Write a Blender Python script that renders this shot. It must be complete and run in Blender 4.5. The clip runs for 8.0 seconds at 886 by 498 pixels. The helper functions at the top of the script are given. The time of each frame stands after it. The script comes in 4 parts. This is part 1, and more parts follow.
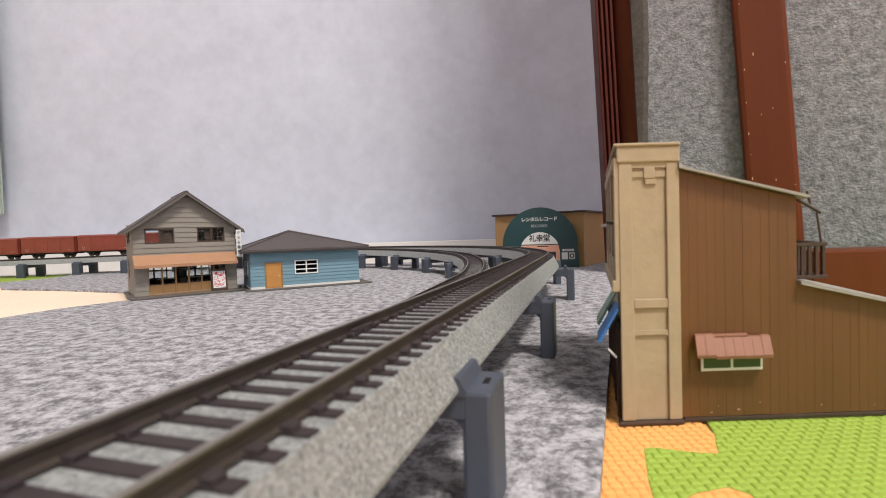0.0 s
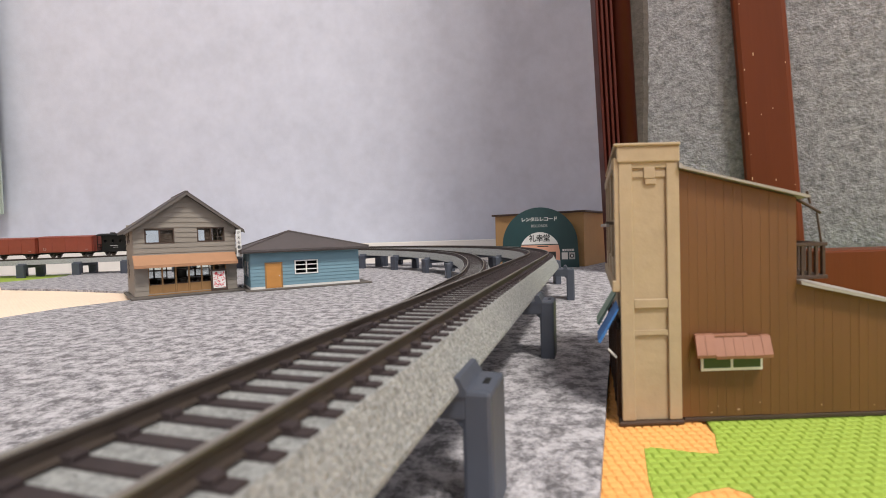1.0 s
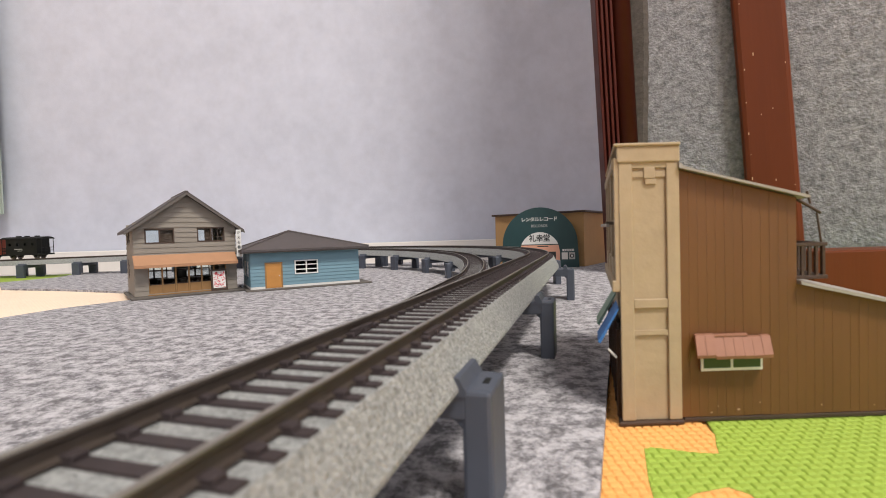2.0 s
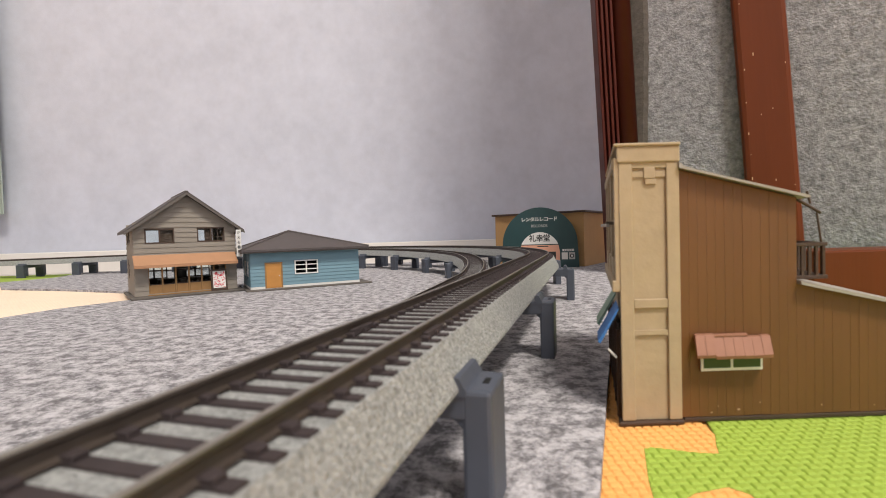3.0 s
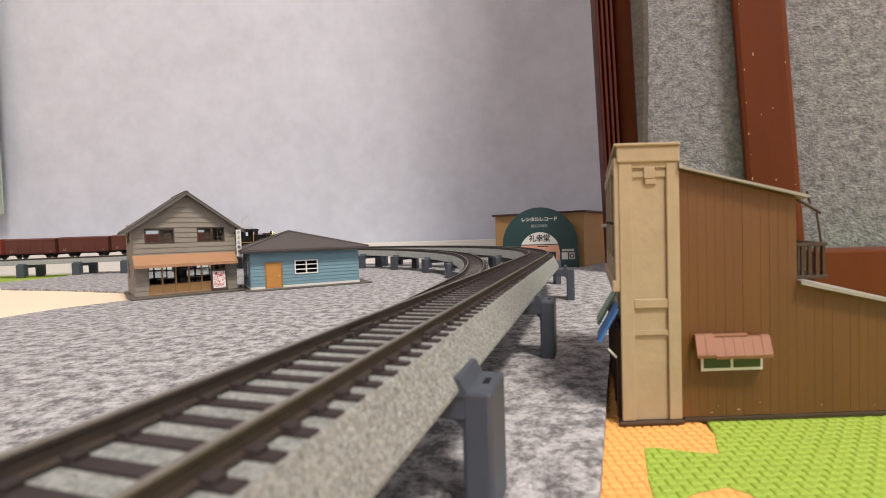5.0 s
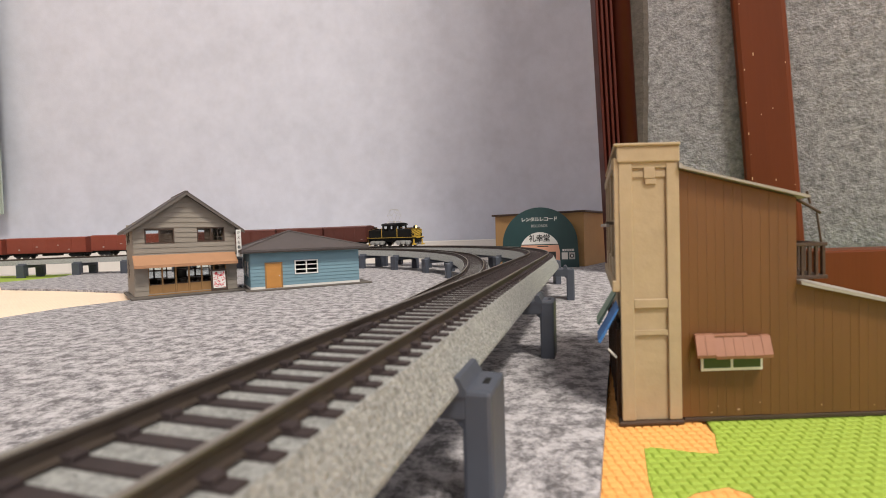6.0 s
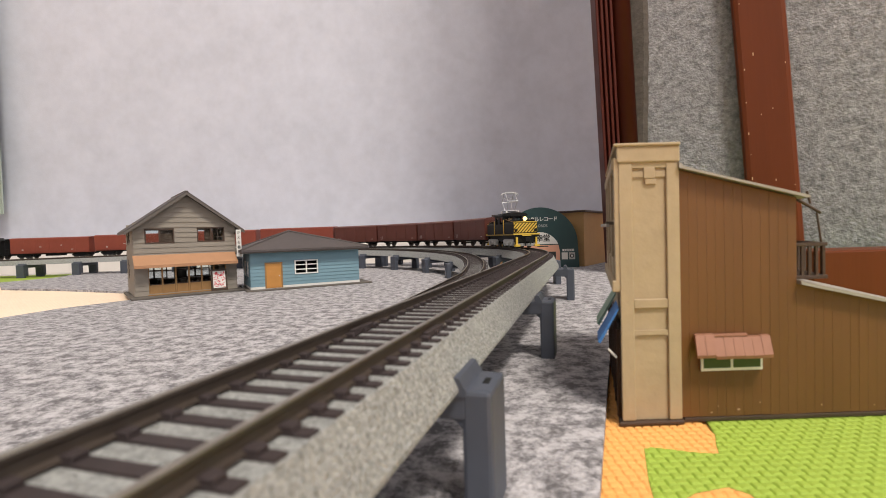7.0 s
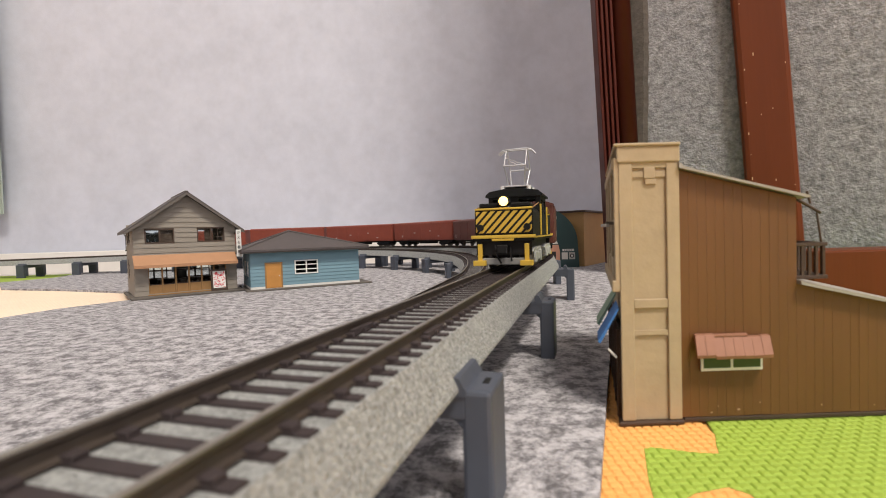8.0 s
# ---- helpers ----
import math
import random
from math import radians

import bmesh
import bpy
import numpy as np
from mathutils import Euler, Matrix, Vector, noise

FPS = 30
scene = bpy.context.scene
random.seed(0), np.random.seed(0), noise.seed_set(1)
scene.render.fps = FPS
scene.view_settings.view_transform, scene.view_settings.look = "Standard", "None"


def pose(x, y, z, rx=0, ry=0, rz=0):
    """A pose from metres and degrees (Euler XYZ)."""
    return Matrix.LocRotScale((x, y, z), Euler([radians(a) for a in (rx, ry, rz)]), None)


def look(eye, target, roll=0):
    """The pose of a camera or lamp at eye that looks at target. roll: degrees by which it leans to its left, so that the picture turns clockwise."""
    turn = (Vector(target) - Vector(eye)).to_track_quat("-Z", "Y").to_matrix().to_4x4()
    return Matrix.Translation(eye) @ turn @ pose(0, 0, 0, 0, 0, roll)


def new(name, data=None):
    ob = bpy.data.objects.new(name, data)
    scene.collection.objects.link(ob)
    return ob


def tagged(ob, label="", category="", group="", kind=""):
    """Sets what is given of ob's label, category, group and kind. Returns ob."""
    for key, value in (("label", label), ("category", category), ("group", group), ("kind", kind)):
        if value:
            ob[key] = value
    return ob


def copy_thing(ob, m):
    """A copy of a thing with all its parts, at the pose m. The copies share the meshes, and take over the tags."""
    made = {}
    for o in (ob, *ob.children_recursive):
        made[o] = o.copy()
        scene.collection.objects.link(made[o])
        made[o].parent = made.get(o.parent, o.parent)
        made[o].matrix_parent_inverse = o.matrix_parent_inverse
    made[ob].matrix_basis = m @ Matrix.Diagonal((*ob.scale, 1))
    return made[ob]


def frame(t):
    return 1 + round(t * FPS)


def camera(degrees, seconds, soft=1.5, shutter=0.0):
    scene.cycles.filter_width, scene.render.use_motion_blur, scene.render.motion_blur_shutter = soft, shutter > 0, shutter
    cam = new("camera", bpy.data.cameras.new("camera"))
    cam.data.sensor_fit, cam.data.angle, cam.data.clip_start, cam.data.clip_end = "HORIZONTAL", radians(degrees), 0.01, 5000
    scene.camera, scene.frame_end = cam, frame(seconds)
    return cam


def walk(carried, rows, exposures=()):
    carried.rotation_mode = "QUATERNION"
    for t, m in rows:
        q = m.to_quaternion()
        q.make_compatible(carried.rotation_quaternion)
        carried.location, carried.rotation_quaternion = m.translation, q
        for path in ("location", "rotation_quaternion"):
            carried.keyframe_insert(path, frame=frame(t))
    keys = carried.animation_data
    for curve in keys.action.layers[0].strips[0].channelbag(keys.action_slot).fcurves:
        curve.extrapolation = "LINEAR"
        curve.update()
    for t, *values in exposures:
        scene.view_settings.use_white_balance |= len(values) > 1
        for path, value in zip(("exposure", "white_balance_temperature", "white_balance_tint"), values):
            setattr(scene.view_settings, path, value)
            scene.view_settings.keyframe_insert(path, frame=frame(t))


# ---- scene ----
# Model railway on a felt sheet over foam mats, N gauge, seen from beside the rail.
MM = 0.001
EYE_Z = 0.0295
eye = Vector((0.0, 0.0, EYE_Z))
cam = camera(87.1, 8.0, soft=0.95)
cam.data.dof.use_dof, cam.data.dof.focus_distance, cam.data.dof.aperture_fstop = True, 0.30, 58.0
gaze = eye + Vector((0.0, math.cos(0.030), -math.sin(0.030)))
walk(cam, [(0.0, look(eye, gaze, -1.72)), (8.0, look(eye, gaze, -1.72))],
     exposures=[(0.0, -0.02, 6640, 10), (1.6, -0.02, 6680, 10), (3.3, -0.02, 6950, 10), (8.0, -0.03, 7060, 10)])

# ---- world and light ----
world = bpy.data.worlds.new("world")
world.use_nodes = True
scene.world = world
world.node_tree.nodes["Background"].inputs[0].default_value = (0.75, 0.8, 0.9, 1)
world.node_tree.nodes["Background"].inputs[1].default_value = 0.25


def area_lamp(name, where, target, size, power, color):
    data = bpy.data.lights.new(name, "AREA")
    data.shape, data.size, data.energy, data.color = "DISK", size, power, color
    ob = new(name, data)
    ob.matrix_world = look(where, target)
    return ob


area_lamp("ceiling_lamp_light", (0.58, -1.0, 2.31), (0.58, -1.0, 0), 0.6, 76, (1.0, 0.966, 0.94))

# ---- materials ----


def material(name, color, rough=0.6, metal=0.0, vary=0.12, scale=200.0, bump=0.1, bump_scale=600.0, coat=0.0,
             second=None, stretch=(1, 1, 1), depth=0.0004, spread=0.4, ratio=9.0, gloss=0.5):
    """Principled surface with two scales of variation in colour and a fine relief; sizes are per metre."""
    m = bpy.data.materials.new(name)
    m.use_nodes = True
    nt = m.node_tree
    b = nt.nodes["Principled BSDF"]
    b.inputs["Metallic"].default_value = metal
    b.inputs["Coat Weight"].default_value = coat
    b.inputs["Specular IOR Level"].default_value = gloss
    co = nt.nodes.new("ShaderNodeTexCoord")
    mp = nt.nodes.new("ShaderNodeMapping")
    mp.inputs["Scale"].default_value = stretch
    nt.links.new(co.outputs["Object"], mp.inputs["Vector"])
    n1 = nt.nodes.new("ShaderNodeTexNoise")
    n1.inputs["Scale"].default_value = scale
    n1.inputs["Detail"].default_value = 8
    n1.inputs["Roughness"].default_value = 0.65
    n2 = nt.nodes.new("ShaderNodeTexNoise")
    n2.inputs["Scale"].default_value = scale / ratio
    n2.inputs["Detail"].default_value = 3
    for n in (n1, n2):
        nt.links.new(mp.outputs[0], n.inputs["Vector"])
    add = nt.nodes.new("ShaderNodeMath")
    add.operation = "ADD"
    nt.links.new(n1.outputs["Fac"], add.inputs[0])
    nt.links.new(n2.outputs["Fac"], add.inputs[1])
    ramp = nt.nodes.new("ShaderNodeMapRange")
    ramp.inputs[1].default_value, ramp.inputs[2].default_value = 1 - spread, 1 + spread
    nt.links.new(add.outputs[0], ramp.inputs[0])
    mix = nt.nodes.new("ShaderNodeMix")
    mix.data_type = "RGBA"
    lo = second or tuple(c * (1 - vary) for c in color)
    hi = color if second else tuple(min(1, c * (1 + vary)) for c in color)
    mix.inputs[6].default_value, mix.inputs[7].default_value = (*lo, 1), (*hi, 1)
    nt.links.new(ramp.outputs[0], mix.inputs[0])
    nt.links.new(mix.outputs[2], b.inputs["Base Color"])
    rr = nt.nodes.new("ShaderNodeMapRange")
    rr.inputs[3].default_value, rr.inputs[4].default_value = max(0.03, rough - 0.08), min(1, rough + 0.08)
    nt.links.new(n2.outputs["Fac"], rr.inputs[0])
    nt.links.new(rr.outputs[0], b.inputs["Roughness"])
    if bump:
        n3 = nt.nodes.new("ShaderNodeTexNoise")
        n3.inputs["Scale"].default_value = bump_scale
        n3.inputs["Detail"].default_value = 4
        nt.links.new(mp.outputs[0], n3.inputs["Vector"])
        bp = nt.nodes.new("ShaderNodeBump")
        bp.inputs["Strength"].default_value = bump
        bp.inputs["Distance"].default_value = depth
        nt.links.new(n3.outputs["Fac"], bp.inputs["Height"])
        nt.links.new(bp.outputs[0], b.inputs["Normal"])
    return m


def glowing(name, color, strength):
    m = bpy.data.materials.new(name)
    m.use_nodes = True
    b = m.node_tree.nodes["Principled BSDF"]
    b.inputs["Base Color"].default_value = (*color, 1)
    b.inputs["Emission Color"].default_value = (*color, 1)
    b.inputs["Emission Strength"].default_value = strength
    return m


M_WALL = material("wallpaper", (0.588, 0.61, 0.69), 0.9, scale=55, vary=0.07, bump=0.35, bump_scale=500, spread=0.3, ratio=4)
M_FELT = material("grey_felt", (0.55, 0.53, 0.545), 0.95, second=(0.15, 0.143, 0.148), scale=1000, bump=0.9, bump_scale=1500, spread=0.168, ratio=3.6, depth=0.0005)
M_MAT_O = material("orange_foam", (0.85, 0.42, 0.12), 0.75, scale=300, vary=0.06)
M_MAT_P = material("peach_foam", (0.90, 0.70, 0.53), 0.7, scale=300, vary=0.06)
M_MAT_G = material("green_foam", (0.33, 0.46, 0.06), 0.75, scale=300, vary=0.06)
M_RAIL = material("weathered_rail", (0.062, 0.047, 0.037), 0.5, metal=0.3, scale=700, vary=0.25)
M_RAILTOP = material("worn_rail_head", (0.34, 0.31, 0.265), 0.36, metal=0.85, scale=700, vary=0.2)
M_SLEEPER = material("sleeper_brown", (0.036, 0.025, 0.025), 0.8, scale=900, vary=0.25)
M_BALLAST = material("ballast", (0.43, 0.435, 0.42), 0.95, second=(0.17, 0.177, 0.168), scale=3600, bump=1.0, bump_scale=2600, spread=0.3, ratio=2.0, depth=0.0004)
M_PIER = material("pier_grey", (0.066, 0.076, 0.098), 0.5, scale=300, vary=0.08)
M_WOOD = material("red_brown_wood", (0.135, 0.031, 0.008), 0.45, scale=60, vary=0.25, stretch=(1, 1, 0.08), gloss=0.2)
M_DARKWOOD = material("dark_brown_wood", (0.075, 0.015, 0.009), 0.45, scale=60, vary=0.3, stretch=(1, 1, 0.08), gloss=0.15)
M_CEIL = material("ceiling_white", (0.8, 0.8, 0.78), 0.9, scale=30, vary=0.03)
M_FLOOR = material("pale_floor_wood", (0.74, 0.70, 0.66), 0.5, scale=30, vary=0.08, stretch=(0.1, 1, 1))
M_BASE = material("baseboard_white", (0.78, 0.75, 0.70), 0.5, scale=80, vary=0.05)

# ---- mesh helpers ----


def add_box(bm, x0, y0, z0, x1, y1, z1, bevel=0.0, m=None):
    """An axis-aligned box in mm, its edges bevelled by that many mm, then moved by m."""
    r = bmesh.ops.create_cube(bm, size=1.0)
    vs = r["verts"]
    for v in vs:
        v.co = Vector(((x0 + x1) / 2 + v.co.x * (x1 - x0), (y0 + y1) / 2 + v.co.y * (y1 - y0), (z0 + z1) / 2 + v.co.z * (z1 - z0))) * MM
    if bevel:
        es = list({e for v in vs for e in v.link_edges})
        out = bmesh.ops.bevel(bm, geom=es, offset=bevel * MM, segments=2, affect="EDGES", profile=0.5)
        vs = list({v for f in out["faces"] for v in f.verts} | {v for v in vs if v.is_valid})
    if m is not None:
        bmesh.ops.transform(bm, matrix=m, verts=vs)
    return vs


def box_bm(x0, y0, z0, x1, y1, z1, bevel=0.0):
    bm = bmesh.new()
    add_box(bm, x0, y0, z0, x1, y1, z1, bevel)
    return bm


def prism(bm, pts, a0, a1, axis="y"):
    """A polygon (mm) pushed from a0 to a1 along an axis: pts are (x, z) for y, (y, z) for x, (x, y) for z."""
    def place(p, a):
        if axis == "y":
            return Vector((p[0], a, p[1])) * MM
        if axis == "x":
            return Vector((a, p[0], p[1])) * MM
        return Vector((p[0], p[1], a)) * MM
    lo = [bm.verts.new(place(p, a0)) for p in pts]
    hi = [bm.verts.new(place(p, a1)) for p in pts]
    fs = [bm.faces.new(lo), bm.faces.new(hi[::-1])]
    for i in range(len(pts)):
        j = (i + 1) % len(pts)
        fs.append(bm.faces.new((lo[i], hi[i], hi[j], lo[j])))
    bmesh.ops.recalc_face_normals(bm, faces=fs)
    return lo + hi


def rod(bm, a, b, r, n=8):
    """A round bar from a to b (mm)."""
    a, b = Vector(a) * MM, Vector(b) * MM
    d = b - a
    m = Matrix.Translation((a + b) / 2) @ d.to_track_quat("Z", "Y").to_matrix().to_4x4()
    bmesh.ops.create_cone(bm, cap_ends=True, segments=n, radius1=r * MM, radius2=r * MM, depth=d.length, matrix=m)


def disc(bm, c, axis, r, w, n=20):
    """A drum of radius r and width w at c (mm) along axis x, y or z."""
    h = {"x": Vector((w / 2, 0, 0)), "y": Vector((0, w / 2, 0)), "z": Vector((0, 0, w / 2))}[axis]
    rod(bm, Vector(c) - h, Vector(c) + h, r, n)


def mesh_of(name, bm, mat, smooth=False):
    me = bpy.data.meshes.new(name)
    if smooth:
        for f in bm.faces:
            f.smooth = True
    bm.to_mesh(me)
    bm.free()
    me.materials.append(mat)
    return me


def part(name, bm, mat, parent=None, label="", m=None, smooth=False):
    ob = new(name, mesh_of(name, bm, mat, smooth))
    if parent is not None:
        ob.parent = parent
    if m is not None:
        ob.matrix_basis = m
    if label:
        tagged(ob, label)
    return ob


def thing(name, m, label, category, group="", kind=""):
    ob = new(name)
    ob.matrix_basis = m
    ob.empty_display_size = 0.01
    return tagged(ob, label, category, group, kind)


def at_mm(x, y, z=0, rz=0):
    return pose(x * MM, y * MM, z * MM, 0, 0, rz)

# ---- track plan (mm) ----
TH = 0.304
AHEAD = (math.sin(TH), math.cos(TH))
ASIDE = (math.cos(TH), -math.sin(TH))
RAIL_Z = EYE_Z * 1000 - 9.78


def plan(al, off):
    return al * AHEAD[0] + off * ASIDE[0], al * AHEAD[1] + off * ASIDE[1]


class Path:
    """A line of straights and left-hand bends, by length s in mm."""

    def __init__(self, x, y, heading, pieces, grade=((0, 0),)):
        self.legs = []
        self.grade = grade
        s = 0.0
        for piece in pieces:
            if piece[0] == "straight":
                length, radius = piece[1], 0.0
            else:
                radius, length = piece[1], abs(piece[1]) * radians(piece[2])
            self.legs.append((s, length, radius, x, y, heading))
            x, y, heading = self.step(length, radius, x, y, heading)
            s += length
        self.length = s

    def step(self, d, radius, x, y, h):
        if not radius:
            return x + d * math.cos(h), y + d * math.sin(h), h
        cx, cy = x - radius * math.sin(h), y + radius * math.cos(h)
        h2 = h + d / radius
        return cx + radius * math.sin(h2), cy - radius * math.cos(h2), h2

    def z(self, s):
        """Height of the rail top above the ground (mm)."""
        return RAIL_Z + float(np.interp(s, [g[0] for g in self.grade], [g[1] for g in self.grade]))

    def at(self, s):
        leg = [g for g in self.legs if g[0] <= s] or self.legs[:1]
        s0, length, radius, x, y, h = leg[-1]
        return self.step(s - s0, radius, x, y, h)


START = 130.0
# both lines sag a little where the piers stand beside the felt
SAG = [(660, 0), (800, -1.4), (950, -3.0)]
OUTER = Path(*plan(-START, -22.3), math.pi / 2 - TH, [("straight", START + 206), ("bend", 249, 108.7), ("straight", 1560)], [(START + a, b) for a, b in SAG])
# the branch climbs from the ground beside the main line, round the same centre
GRADE = [(START + a, b) for a, b in ((0, -12.9), (110, -12.8), (141, -11.8), (171, -10.8), (222, -8.8), (260, -6.1), (316, -3.4), (429, -1.6), (520, -0.4), (590, 0))]
INNER = Path(*plan(-START, -55.3), math.pi / 2 - TH, [("straight", START + 206), ("bend", 216, 108.7), ("straight", 1560)], GRADE + [(START + a, b) for a, b in SAG])

M_FELTWALL = material("grey_fibre_felt", (0.40, 0.395, 0.415), 0.95, second=(0.115, 0.113, 0.119), scale=420, bump=1.0, bump_scale=600, depth=0.0012, spread=0.32, ratio=2.2)
M_TORN = material("dark_torn_felt", (0.10, 0.084, 0.074), 0.95, scale=300, vary=0.5, bump=0.8)
M_CHIP = material("bare_wood_chip", (0.55, 0.36, 0.2), 0.7, scale=300)
M_CURTAIN = material("pale_green_curtain", (0.42, 0.50, 0.43), 0.8, scale=120, vary=0.1)
M_SIDING = material("grey_brown_siding", (0.255, 0.225, 0.185), 0.6, scale=260, vary=0.1, stretch=(0.3, 1, 1))
M_ROOF_G = material("grey_roof", (0.08, 0.066, 0.063), 0.6, scale=300, vary=0.15)
M_SLAB = material("dark_slab", (0.12, 0.105, 0.09), 0.7, scale=200, vary=0.15)
M_DARKFRAME = material("dark_brown_frame", (0.06, 0.035, 0.022), 0.55, scale=300, vary=0.2)
M_TAN = material("tan_awning", (0.42, 0.22, 0.115), 0.6, scale=250, vary=0.1)
M_OCHRE = material("ochre_kickboard", (0.30, 0.165, 0.06), 0.6, scale=250, vary=0.15)
M_BLUE = material("blue_siding", (0.165, 0.29, 0.345), 0.6, scale=260, vary=0.08, stretch=(0.3, 1, 1))
M_WHITE = material("white_plastic", (0.75, 0.74, 0.70), 0.5, scale=200, vary=0.05)
M_DOOR = material("orange_door", (0.52, 0.24, 0.06), 0.5, scale=200, vary=0.08)
M_RED = material("red_print", (0.62, 0.06, 0.08), 0.5, scale=400, vary=0.1)
M_INK = material("black_print", (0.02, 0.02, 0.02), 0.5, scale=400)
M_SHOP = material("tan_card_wall", (0.47, 0.27, 0.11), 0.75, scale=150, vary=0.08)
M_SHOPROOF = material("dark_brown_roof_edge", (0.07, 0.04, 0.03), 0.6, scale=200)
M_DISC = material("dark_green_board", (0.012, 0.05, 0.052), 0.45, scale=200, vary=0.15)
M_PINK = material("pink_print", (0.72, 0.36, 0.24), 0.5, scale=200, vary=0.05)
M_BEIGE = material("beige_plaster", (0.425, 0.328, 0.205), 0.7, scale=240, vary=0.14, bump=0.3)
M_BROWN = material("brown_board", (0.152, 0.063, 0.016), 0.55, scale=150, vary=0.22, stretch=(1, 1, 0.15))
M_LIP = material("cream_roof_edge", (0.34, 0.31, 0.27), 0.6, scale=200, vary=0.1)
M_SALMON = material("salmon_awning", (0.31, 0.14, 0.085), 0.6, scale=200, vary=0.1)
M_BLUECLOTH = material("blue_awning", (0.03, 0.15, 0.42), 0.6, scale=200, vary=0.12)
M_GREENCLOTH = material("sage_awning", (0.23, 0.34, 0.25), 0.6, scale=200, vary=0.12)
M_GREENGLASS = material("dark_green_window", (0.05, 0.075, 0.03), 0.2, scale=100, vary=0.3)
M_WAGON = material("red_brown_wagon", (0.115, 0.03, 0.02), 0.5, scale=200, vary=0.12)
M_WAGONRED = material("oxide_red_wagon", (0.25, 0.05, 0.028), 0.5, scale=200, vary=0.12)
M_BLACK = material("black_underframe", (0.01, 0.01, 0.01), 0.6, scale=300, vary=0.3, gloss=0.25)
M_LOCO = material("black_loco_paint", (0.006, 0.0065, 0.006), 0.6, scale=200, vary=0.2, gloss=0.25)
M_YELLOW = material("yellow_paint", (0.64, 0.42, 0.055), 0.45, scale=300, vary=0.08)
M_SILVER = material("pale_grey_bogie", (0.44, 0.44, 0.42), 0.5, metal=0.1, scale=400, vary=0.2)
M_MARK = material("faded_white_marking", (0.40, 0.32, 0.29), 0.6, scale=900, vary=0.3)
M_GREY = material("mid_grey_paint", (0.26, 0.26, 0.25), 0.5, scale=400, vary=0.2)
M_STEEL = material("bright_steel", (0.55, 0.55, 0.56), 0.5, metal=0.5, scale=400, vary=0.1)
M_WHEEL = material("wheel_dark_steel", (0.10, 0.09, 0.085), 0.4, metal=0.6, scale=400, vary=0.1)
M_LAMP = glowing("headlight_glow", (1.0, 0.62, 0.17), 5.0)
M_CEILGLOW = glowing("ceiling_lamp_glow", (1.0, 0.95, 0.88), 3.0)


def glass(name, tint=(0.85, 0.9, 0.9)):
    m = bpy.data.materials.new(name)
    m.use_nodes = True
    b = m.node_tree.nodes["Principled BSDF"]
    b.inputs["Base Color"].default_value = (*tint, 1)
    b.inputs["Roughness"].default_value = 0.04
    b.inputs["Transmission Weight"].default_value = 1.0
    b.inputs["IOR"].default_value = 1.1
    return m


M_GLASS = glass("clear_window")

# ---- room ----


def build_room():
    spec = [
        ("wall_north", (-2300, 720, -12, 2000, 800, 2400), M_WALL, "pale grey-blue mottled wallpaper on a room wall"),
        ("floor", (-2400, -2300, -60, 2080, 800, -12), M_FLOOR, "pale wooden floor under the mats"),
        ("ceiling", (-2400, -2300, 2400, 2080, 800, 2460), M_CEIL, "plain white room ceiling"),
        ("wall_west", (-2400, -2200, -12, -2300, 800, 2400), M_WALL, "pale grey-blue mottled wallpaper on a side wall"),
        ("wall_south", (-2400, -2300, -12, 2000, -2200, 2400), M_WALL, "pale wallpaper on the wall opposite"),
        ("wall_east", (2000, -2300, -12, 2080, 800, 2400), M_WALL, "pale wallpaper on a side wall"),
    ]
    for name, b, mat, label in spec:
        tagged(part(name, box_bm(*b), mat), label, kind="structure")
    bb = box_bm(-2300, 706, -12, 2000, 720, 21, 1.5)
    tagged(part("baseboard", bb, M_BASE), "white painted baseboard along the wall", kind="structure")
    lamp = thing("ceiling_lamp", pose(0.58, -1.0, 2.4), "round white ceiling lamp, switched on", "lamp")
    bm = bmesh.new()
    disc(bm, (0, 0, -30), "z", 290, 60, 40)
    part("housing", bm, M_WHITE, lamp)
    bm = bmesh.new()
    disc(bm, (0, 0, -68), "z", 270, 14, 40)
    part("diffuser", bm, M_CEILGLOW, lamp, "glowing white diffuser")


def sheet(name, pts, z0, z1, mat, label, kind="structure", m=None):
    bm = bmesh.new()
    prism(bm, pts, z0, z1, "z")
    return tagged(part(name, bm, mat, None, m=m), label, kind=kind)


